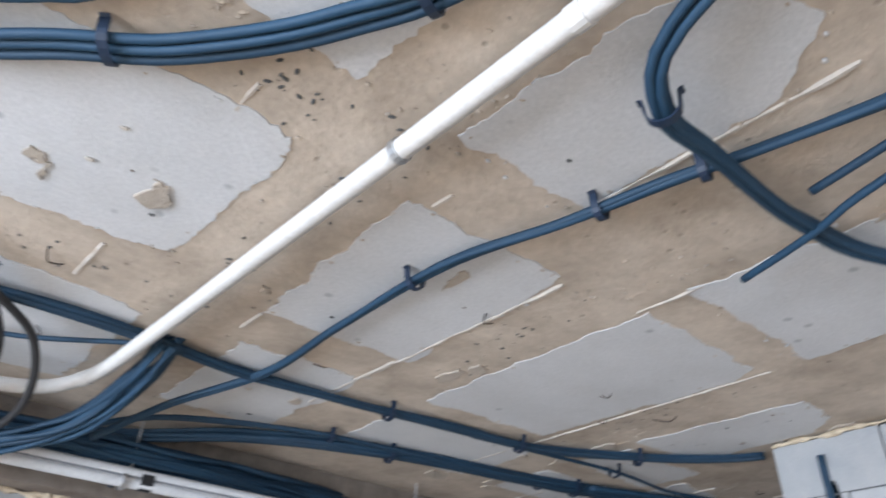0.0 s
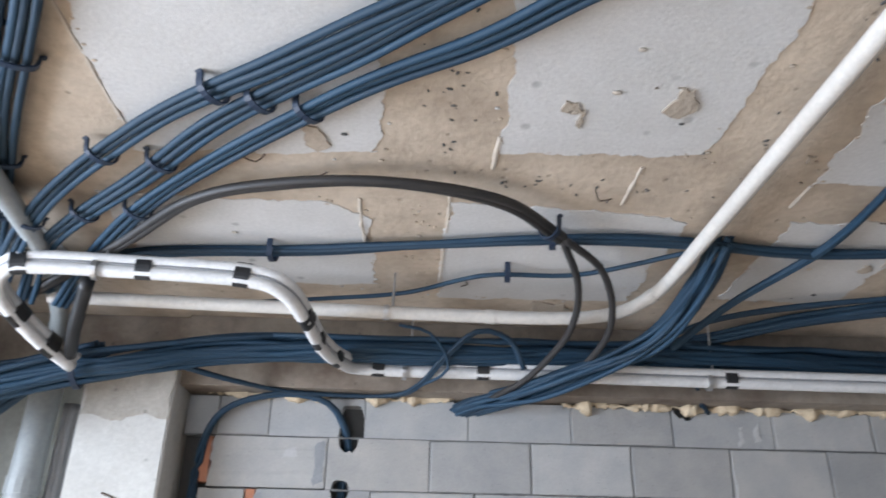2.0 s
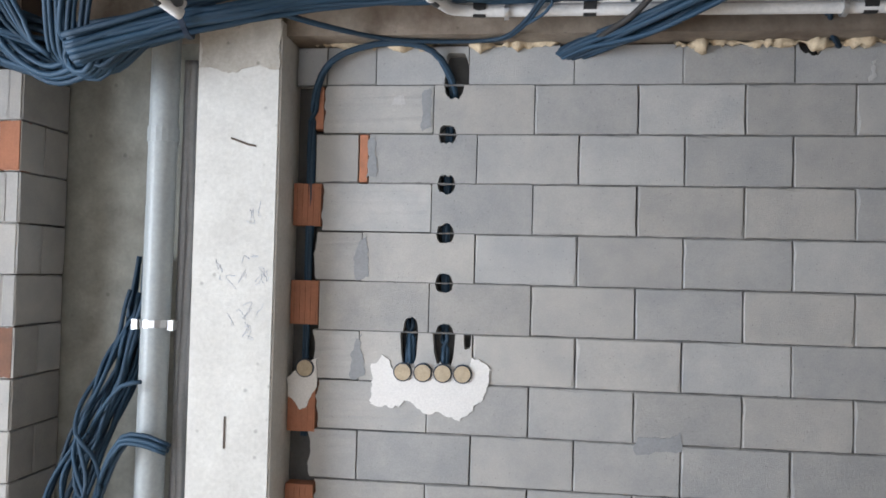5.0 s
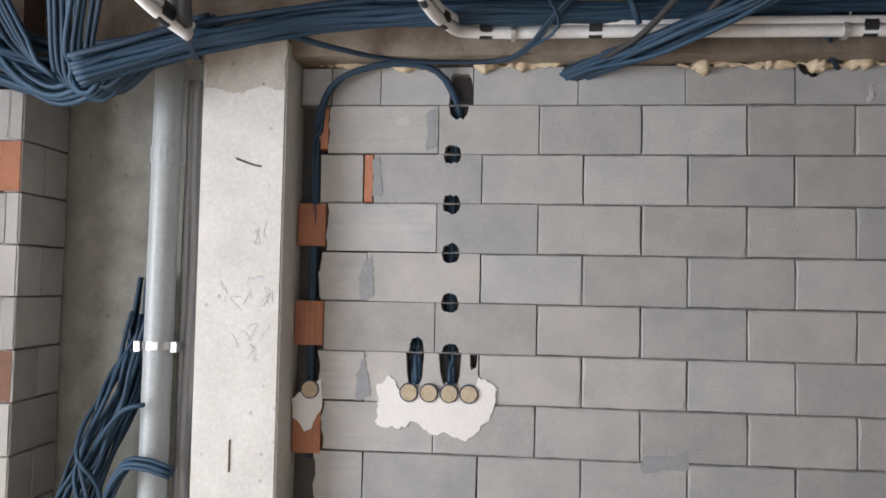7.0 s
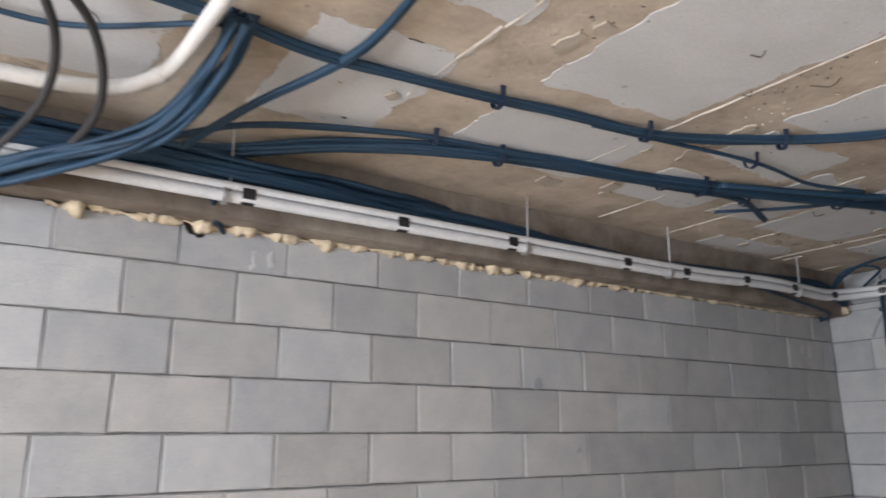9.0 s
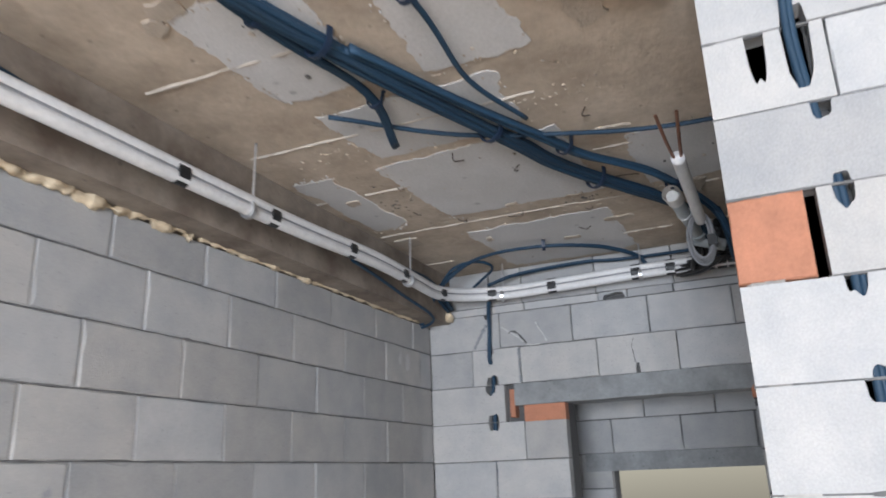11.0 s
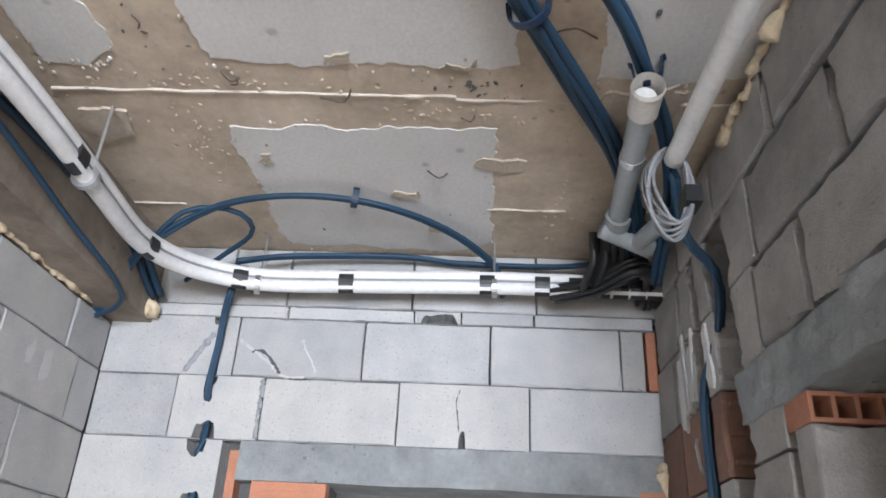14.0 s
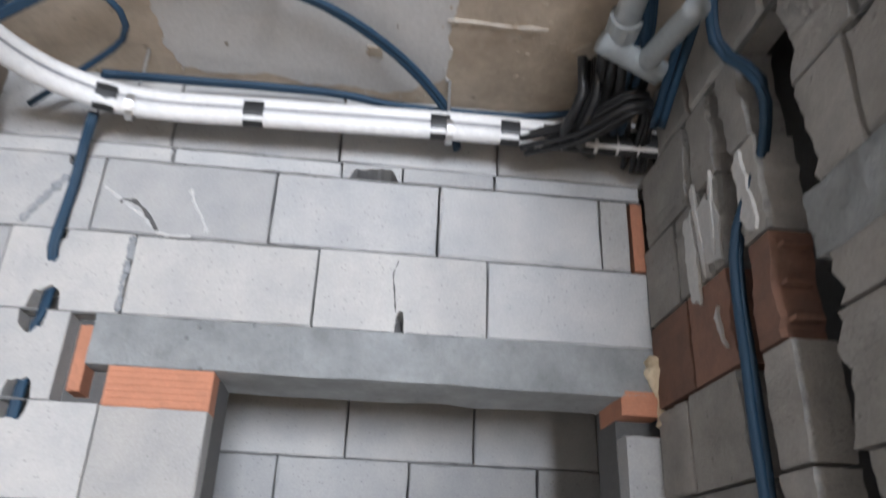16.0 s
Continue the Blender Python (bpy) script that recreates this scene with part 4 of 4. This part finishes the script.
def run(name, label, category, points, radius, mat, sides=16, step=0.025):
    path = spline(points, step)
    root = thing(name, label, category, "", path[0])
    part("pipe", tube(bmesh.new(), [p - path[0] for p in path], radius, sides), mat, root, smooth=True)
    return root, path


def band(root, path, i, radius, width, mat, name, label=""):
    p, d = path[i], (path[min(i + 1, len(path) - 1)] - path[max(0, i - 1)]).normalized()
    part(name, tube(bmesh.new(), [p - root.location - d * width / 2, p - root.location + d * width / 2], radius, 16), mat, root, label, smooth=False)


def nearest(path, q):
    return min(range(len(path)), key=lambda i: (path[i] - Vector(q)).length)


def hanger(root, path, i, radius):
    """Split pipe clamp on a threaded rod."""
    p = path[i] - root.location
    band(root, path, i, radius + 0.004, 0.016, STEEL, "clamp", "zinc pipe clamp")
    tube_bm = tube(bmesh.new(), [p + Vector((0.02, 0, radius)), p + Vector((0.025, 0, H - path[i].z))], 0.004, 6)
    part("threaded_rod", tube_bm, STEEL, root)


root, path = run("white_pipe", "white plastic pipe clamped under the raw ceiling", "pipe", [(-1.3, 2.4, 2.62), (-0.7, 2.4, 2.61), (0.1, 2.4, 2.6), (0.42, 2.4, 2.605), (0.58, 2.395, 2.63), (0.66, 2.35, 2.66), (0.7, 2.25, 2.68), (0.712, 1.9, 2.69), (0.714, 1.4, 2.69), (0.716, 0.86, 2.69), (0.716, 0.2, 2.69), (0.716, -1.6, 2.69)], 0.022, WHITE)
for q in ((0.7, 0.86, 2.69), (-0.2, 2.4, 2.6)):
    hanger(root, path, nearest(path, q), 0.022)
for q in ((0.67, 2.33, 2.67), (0.7, 0.43, 2.69), (0.14, 2.4, 2.6)):
    band(root, path, nearest(path, q), 0.0245, 0.03, WHITE, "coupling")

LOW = [(-0.25, 2.76, 2.505), (0.3, 2.76, 2.503), (1.0, 2.75, 2.495), (2.2, 2.75, 2.495), (3.4, 2.75, 2.5), (4.1, 2.75, 2.525), (4.5, 2.76, 2.525), (4.78, 2.77, 2.525), (4.95, 2.74, 2.54), (5.08, 2.65, 2.555), (5.14, 2.5, 2.56), (5.14, 2.2, 2.565), (5.14, 1.8, 2.575), (5.14, 1.5, 2.575), (5.14, 1.26, 2.575)]
BEND = [(-1.2, 2.45, 2.4), (-1.27, 2.32, 2.45), (-1.33, 2.18, 2.53), (-1.3, 2.12, 2.59), (-1.2, 2.12, 2.605), (-0.98, 2.13, 2.605), (-0.62, 2.13, 2.59), (-0.5, 2.15, 2.56), (-0.44, 2.25, 2.51), (-0.41, 2.45, 2.49), (-0.36, 2.65, 2.495)]
root, path = run("insulated_pipe", "pair of white insulated pipes banded with black tape", "pipe", BEND + LOW, 0.02, WRAP)
fr = frames(path)
twin = [p - path[0] + u * 0.035 + s * 0.003 for p, (s, u, _) in zip(path, fr)]
part("pipe", tube(bmesh.new(), twin, 0.0175, 14), WRAP, root, smooth=True)
part("seam", tube(bmesh.new(), [p - path[0] + u * 0.018 + s * 0.011 for p, (s, u, _) in zip(path, fr)], 0.0055, 6), SEAM, root, "grey insulation seam")
for q in [(-1.26, 2.12, 2.6), (-0.9, 2.13, 2.6), (-0.62, 2.13, 2.59), (-0.44, 2.25, 2.51), (-0.42, 2.4, 2.5), (-0.38, 2.6, 2.49), (-0.24, 2.76, 2.5), (0.15, 2.76, 2.5), (1.09, 2.75, 2.495), (1.7, 2.75, 2.5), (2.24, 2.75, 2.5), (2.97, 2.75, 2.5), (3.4, 2.75, 2.5), (3.91, 2.75, 2.51), (4.4, 2.76, 2.525), (4.84, 2.76, 2.53), (5.13, 2.6, 2.56), (5.14, 2.26, 2.565), (5.14, 1.83, 2.575), (5.14, 1.66, 2.575), (5.14, 1.56, 2.575), (-1.3, 2.25, 2.5), (-1.25, 2.36, 2.44), (5.14, 1.5, 2.575), (5.14, 1.46, 2.575), (5.14, 1.41, 2.575), (5.14, 1.37, 2.575), (5.14, 1.3, 2.575)]:
    i = nearest(path, q)
    p, (s, u, d) = path[i] - path[0], fr[i]
    ring = [(0.0225 * math.cos(a), 0.0165 + 0.0385 * math.sin(a)) for a in (math.tau * k / 18 for k in range(18))]
    bm = bmesh.new()
    low, high = ([bm.verts.new(p + s * a * 1.03 + u * b * 1.03 + d * w) for a, b in ring] for w in (-0.023, 0.023))
    for k in range(18):
        bm.faces.new((low[k], low[(k + 1) % 18], high[(k + 1) % 18], high[k]))
    bm.faces.new(low), bm.faces.new(high)
    part("tape_band", bm, TAPE, root, "black tape band")
for q in [(-1.05, 2.13, 2.6), (-0.14, 2.76, 2.5), (1.0, 2.75, 2.495), (2.33, 2.75, 2.5), (3.28, 2.75, 2.5), (4.45, 2.76, 2.525), (5.14, 2.55, 2.56), (5.14, 1.8, 2.575)]:
    hanger(root, path, nearest(path, q), 0.027)

run("taped_pipe", "black taped pipe end hanging by the insulated bend", "pipe", [(-1.07, 2.14, 2.575), (-1.1, 2.2, 2.55), (-1.16, 2.32, 2.48), (-1.2, 2.42, 2.43)], 0.021, TAPE)
run("grey_pipe", "grey plastic pipe sloping under the ceiling to the recess", "pipe", [(-1.08, 0.4, 2.69), (-1.12, 1.34, 2.69), (-1.17, 1.67, 2.69), (-1.24, 2.21, 2.67), (-1.33, 2.55, 2.62), (-1.42, 2.75, 2.55)], 0.03, GREY)
run("grey_pipe", "grey plastic pipe crossing to the sloping pipe", "pipe", [(-3.2, 2.28, 2.68), (-2.0, 2.27, 2.68), (-1.27, 2.25, 2.68)], 0.022, GREY)
root, path = run("drain_pipe", "tall grey plastic drain pipe in the recess", "pipe", [(-1.515, 2.95, 0.0), (-1.512, 2.95, 1.0), (-1.505, 2.95, 2.0), (-1.5, 2.95, 2.7)], 0.056, GREY, 24)
band(root, path, nearest(path, (-1.5, 2.95, 1.33)), 0.06, 0.03, STEEL, "clamp", "zinc pipe clamp")
band(root, path, nearest(path, (-1.5, 2.95, 2.08)), 0.061, 0.06, GREY, "socket")
for sx in (-0.075, 0.075):
    part("clamp_bolt", boxes((sx - 0.012, sx + 0.012, -0.02, 0.02, 1.31, 1.35)), STEEL, root)

# Pipes in the dark corner by the inner wall.
root, path = run("drain_branch", "grey plastic drain branch with an open socket", "pipe", [(4.3, 1.52, 2.65), (4.5, 1.505, 2.645), (4.82, 1.48, 2.64)], 0.027, GREY, 20)
part("socket", tube(bmesh.new(), [Vector((-0.06, 0.004, 0)), Vector((0.03, -0.003, 0))], 0.033, 20, caps=False), WHITE, root, "pale open pipe socket", smooth=True)
part("rim", tube(bmesh.new(), [Vector((-0.061, 0.004, 0)), Vector((-0.05, 0.003, 0))], lambda i: 0.036 if i else 0.033, 20, caps=False), WHITE, root)
part("plug", tube(bmesh.new(), [Vector((-0.022, 0.003, 0)), Vector((-0.008, 0.002, 0))], 0.024, 20), FILLER, root, "crumpled stopper in the socket")
band(root, path, nearest(path, (4.5, 1.5, 2.64)), 0.03, 0.02, STEEL, "clamp")
band(root, path, nearest(path, (4.8, 1.48, 2.64)), 0.035, 0.05, GREY, "collar")
run("drain_branch", "grey plastic drain pipe meeting the branch", "pipe", [(4.83, 1.52, 2.63), (4.85, 1.45, 2.61), (4.87, 1.38, 2.59)], 0.027, GREY)
run("drain_branch", "short grey plastic spigot", "pipe", [(4.62, 1.41, 2.545), (4.85, 1.42, 2.6)], 0.023, GREY)
root, path = run("insulated_pipe", "grey insulated pipe with copper ends", "pipe", [(3.7, 1.44, 2.57), (4.1, 1.44, 2.575), (4.4, 1.44, 2.575)], 0.0215, WRAP)
for dy in (-0.01, 0.01):
    part("copper_end", tube(bmesh.new(), spline([(-0.2, dy * 3, 0.06), (-0.1, dy * 2, 0.02), (0.02, dy, 0)], 0.03), 0.0055, 8), COPPER, root, "bare copper tube")
coil = thing("cable_coil", "coil of thin grey cable taped together", "cable", at=(4.42, 1.45, 2.56))
for k in range(7):
    ring = [Vector((0.02 * math.sin(a * 2 + k) + (k - 3) * 0.005, (0.035 + 0.003 * k) * math.cos(a), -0.05 + (0.085 + 0.004 * k) * math.sin(a))) for a in (math.tau * i / 28 for i in range(29))]
    part("cable", tube(bmesh.new(), ring, 0.004, 6), SEAM, coil, smooth=True)
part("tape_band", boxes((-0.03, 0.03, -0.06, -0.025, -0.09, -0.05)), TAPE, coil)
bundle("black taped pipe ends tangled at the wall corner", [(5.14, 1.62, 2.56), (5.05, 1.5, 2.55), (4.95, 1.4, 2.57), (5.1, 1.34, 2.6), (5.2, 1.32, 2.56)], 8, radius=0.007, spread=0.04, mat=TAPE, name="black_cable", group="black cables")

bundle("black wrapped pipes bunched above the wall corner", [(4.86, 1.44, 2.66), (4.98, 1.42, 2.64), (5.1, 1.42, 2.63), (5.22, 1.4, 2.64)], 14, radius=0.014, spread=0.075, mat=TAPE, name="black_cable", group="black cables")
bundle("black taped conduit hanging past the drain branch", [(4.95, 1.5, 2.68), (4.98, 1.5, 2.6), (5.04, 1.52, 2.55), (5.12, 1.5, 2.56)], 4, radius=0.012, spread=0.03, mat=TAPE, name="black_cable", group="black cables")


# ---- foam, plaster, sockets, scraps ----
def foam(label, points, radius, seed):
    path = spline(points, 0.012)
    root = thing("expanding_foam", label, "foam", "foam seams", path[0])
    out = [p - path[0] + Vector(noise.noise_vector((i * 0.21, seed, 0))) * radius * 0.7 for i, p in enumerate(path)]
    bm = tube(bmesh.new(), out, lambda i: max(0.003, radius * (0.75 + 1.6 * noise.noise((i * 0.16, seed, 3)) + 0.9 * noise.noise((i * 0.5, seed, 7)))), 11)
    for v in bm.verts:
        v.co += Vector(noise.noise_vector(v.co * 55 + Vector((seed, 0, 0)))) * radius * 0.55
    part("foam_bead", bm, FOAM, root, smooth=True)


foam("yellow foam bead squeezed between wall and beam", [(-0.9, 3.02, 2.47), (-0.6, 3.02, 2.462), (-0.4, 3.02, 2.468)], 0.018, 1)
foam("yellow foam bead squeezed between wall and beam", [(-0.28, 3.02, 2.46), (-0.1, 3.02, 2.467), (0.05, 3.02, 2.468)], 0.019, 2)
foam("yellow foam bead squeezed between wall and beam", [(0.5, 3.02, 2.462), (0.8, 3.02, 2.462), (1.6, 3.02, 2.463), (2.6, 3.02, 2.46), (3.3, 3.02, 2.462)], 0.02, 3)
foam("thin foam bead squeezed between wall and beam", [(3.35, 3.02, 2.464), (4.3, 3.02, 2.466), (5.1, 3.02, 2.466)], 0.009, 4)
foam("yellow foam lumps along the ceiling edge", [(3.8, 1.3, 2.73), (4.1, 1.3, 2.72), (4.35, 1.3, 2.7), (4.5, 1.3, 2.68)], 0.0135, 5)
foam("yellow foam along the partition top", [(2.97, 1.3, 2.732), (2.97, 0.9, 2.735), (2.97, 0.2, 2.732)], 0.009, 6)
foam("foam lump at the beam corner", [(5.2, 2.905, 2.49), (5.24, 2.9, 2.52)], 0.02, 7)
foam("white filler squeezed beside the lintel", [(5.26, 1.295, 2.09), (5.26, 1.29, 2.0), (5.26, 1.29, 1.93)], 0.014, 8)


def on_north(u, v, h):
    return (u, NORTH - h, v)


root = thing("plaster_patch", "rough white plaster dabbed round the sockets", "plaster", at=(0, 0, 0))
bm = bmesh.new()
ragged(bm, [(-0.65, 1.03), (-0.5, 1.06), (-0.44, 1.02), (-0.3, 1.0), (-0.2, 1.06), (-0.165, 1.2), (-0.25, 1.24), (-0.28, 1.19), (-0.56, 1.185), (-0.6, 1.23), (-0.645, 1.2)], -0.002, 0.005, 0.018, 0.012, 2.0, put=on_north)
part("plaster", bm, PLASTER, root)
def on_inner(u, v, h):
    return (u, SOUTH_C + h, v)


for x0, x1, z0, z1, slant, sd, mat_, lab in [
    (4.875, 4.965, 2.165, 2.335, 0.01, 6.0, SMUDGE, "grey filler trowelled over the chase edge"),
    (4.985, 5.035, 2.12, 2.33, -0.02, 7.0, FILLER, "pale plaster streaked down the broken chase edge"),
    (4.945, 4.96, 2.16, 2.38, 0.015, 8.0, FILLER, "pale plaster streaked down the broken chase edge"),
    (4.9, 4.912, 2.19, 2.37, -0.02, 9.0, FILLER, "pale plaster streaked down the broken chase edge"),
    (4.745, 4.79, 2.165, 2.34, 0.01, 10.0, FILLER, "pale plaster streaked down the broken chase edge"),
    (4.9, 4.93, 2.0, 2.09, 0.01, 11.0, FILLER, "small pale plaster dab on a brown brick"),
]:
    h = 0.004 if mat_ is SMUDGE else 0.007
    root = thing("plaster_patch", lab, "plaster", at=(0, 0, 0))
    bm = bmesh.new()
    mid = (z0 + z1) / 2
    ragged(bm, [(x0, z0), (x1 - 0.3 * (x1 - x0), z0 + 0.02), (x1 + slant * 0.5, mid), (x1 + slant, z1 - 0.015), (x0 + 0.3 * (x1 - x0) + slant, z1), (x0 + slant * 0.5, mid)], -0.012, h, min(0.012, (x1 - x0) * 0.3), 0.008, sd, put=on_inner)
    part("plaster", bm, mat_, root)
root = thing("plaster_patch", "white plaster smear below the single socket", "plaster", at=(0, 0, 0))
bm = bmesh.new()
ragged(bm, [(-0.93, 1.0), (-0.9, 1.02), (-0.87, 1.1), (-0.862, 1.22), (-0.9, 1.2), (-0.985, 1.13), (-0.98, 1.06)], -0.002, 0.006, 0.01, 0.012, 4.0, put=on_north)
part("plaster", bm, PLASTER, root)
for x0, x1, z0, z1, sd, mat_, lab in [
    (-0.72, -0.67, 1.53, 1.71, 11, SMEAR, "dark mortar smear over a block joint"), (-0.73, -0.68, 1.14, 1.32, 12, SMEAR, "dark mortar smear over a block joint"),
    (-0.47, -0.43, 2.13, 2.29, 13, SMEAR, "dark mortar smear over a block joint"), (-0.69, -0.65, 1.93, 2.1, 14, SMEAR, "dark mortar smear over a block joint"),
    (0.38, 0.55, 0.9, 0.98, 15, SMEAR, "bluish mortar smear on the blocks"), (-0.6, -0.54, 2.22, 2.28, 16, SMUDGE, "pale mortar smudge on a block"),
    (1.2, 1.23, 2.32, 2.4, 17, SMUDGE, "pale mortar smudge on a block"), (1.27, 1.3, 2.33, 2.41, 18, SMUDGE, "pale mortar smudge on a block"),
    (4.86, 4.9, 2.2, 2.27, 19, SMUDGE, "pale mortar smudge on a block"), (4.95, 4.99, 2.19, 2.27, 20, SMUDGE, "pale mortar smudge on a block"),
    (2.6, 2.64, 1.92, 1.97, 21, SMEAR, "dark knot of mortar on a block"), (2.85, 2.88, 1.62, 1.66, 22, SMEAR, "dark knot of mortar on a block"),
]:
    bm = bmesh.new()
    ragged(bm, [(x0, z0), (x1, z0 + 0.01), (x1 - 0.008, z1), (x0 + 0.005, z1 - 0.02)], -0.002, 0.0026, 0.014, 0.01, sd, put=on_north)
    tagged(mesh_object("mortar_smear", bm, mat_), lab, "mortar", "mortar smears")
for x in (-0.521, -0.442, -0.363, -0.286, -0.915):
    root = thing("socket_box", "round wall box stuffed with beige paper", "socket box", "round boxes in the block wall", (x, NORTH, 1.172))
    part("ring", tube(bmesh.new(), [Vector((0, -0.012, 0)), Vector((0, 0.05, 0))], 0.037, 20), NAVY, root, "dark plastic rim", smooth=False)
    bm = tube(bmesh.new(), [Vector((0, -0.016, 0)), Vector((0, 0.02, 0))], 0.032, 20)
    part("plug", bm, PLUG, root)
wrnd = random.Random(8)
for i in range(26):
    x, y = (wrnd.uniform(-0.7, 2.6), wrnd.uniform(0.3, 2.5)) if i < 14 else (wrnd.uniform(3.6, 5.1), wrnd.uniform(1.5, 2.8))
    a, n = wrnd.uniform(0, 6.3), wrnd.uniform(0.03, 0.09)
    pts = [(x, y, H - 0.004), (x + n * 0.5 * math.cos(a), y + n * 0.5 * math.sin(a), H - 0.012), (x + n * math.cos(a + 0.7), y + n * math.sin(a + 0.7), H - 0.004)]
    w = mesh_object("wire_scrap", tube(bmesh.new(), spline(pts, 0.015), 0.0022, 5), RUST)
    tagged(w, "short rusty wire scrap stuck in the ceiling", "wire", "wire scraps")
prnd = random.Random(17)
for i in range(60):
    x0, x1, y0, y1 = PANELS[prnd.randrange(len(PANELS))]
    x, y, n = prnd.uniform(x0 + 0.06, x1 - 0.06), prnd.uniform(y0 + 0.05, y1 - 0.05), prnd.uniform(0.003, 0.009)
    bm = bmesh.new()
    bmesh.ops.create_icosphere(bm, subdivisions=1, radius=n, matrix=Matrix.Translation((x, y, H - 0.003)) @ Matrix.Diagonal((1.5, 1, 0.35, 1)))
    tagged(mesh_object("mortar_crumb", bm, prnd.choice((CORE, BEAM, FIN))), "tiny mortar crumb stuck to the ceiling panel", "mortar", "mortar crumbs")
# Scar and scribbles on the column.
scar = mesh_object("nail_scar", boxes((-1.173, -1.167, 2.8465, 2.856, 0.88, 1.0)), RUST)
tagged(scar, "dark nail groove in the column face", "nail")
scar = mesh_object("nail_scar", tube(bmesh.new(), [Vector((-1.18, 2.849, 2.06)), Vector((-1.11, 2.849, 2.035)), Vector((-1.08, 2.849, 2.03))], 0.004, 5), RUST)
tagged(scar, "dark nail groove in the column face", "nail")
bm = bmesh.new()
ragged(bm, [(-1.318, 2.33), (-1.2, 2.31), (-1.1, 2.34), (-0.994, 2.32), (-0.994, 2.515), (-1.318, 2.515)], -0.002, 0.003, 0.012, 0.01, 31.0, put=lambda u, v, h: (u, 2.85 - h, v))
part("rough_cap", bm, CAP, column, "rougher brown concrete at the column head")
srnd = random.Random(3)
for k in range(20):
    x, z0 = srnd.uniform(-1.26, -1.03), srnd.uniform(1.3, 1.8)
    pts = [Vector((x + srnd.uniform(-0.02, 0.025), 2.8495, z0 + srnd.uniform(-0.03, 0.03))) for _ in range(4)]
    part("scribble", tube(bmesh.new(), spline(pts, 0.01), 0.0011, 4), INK, column)
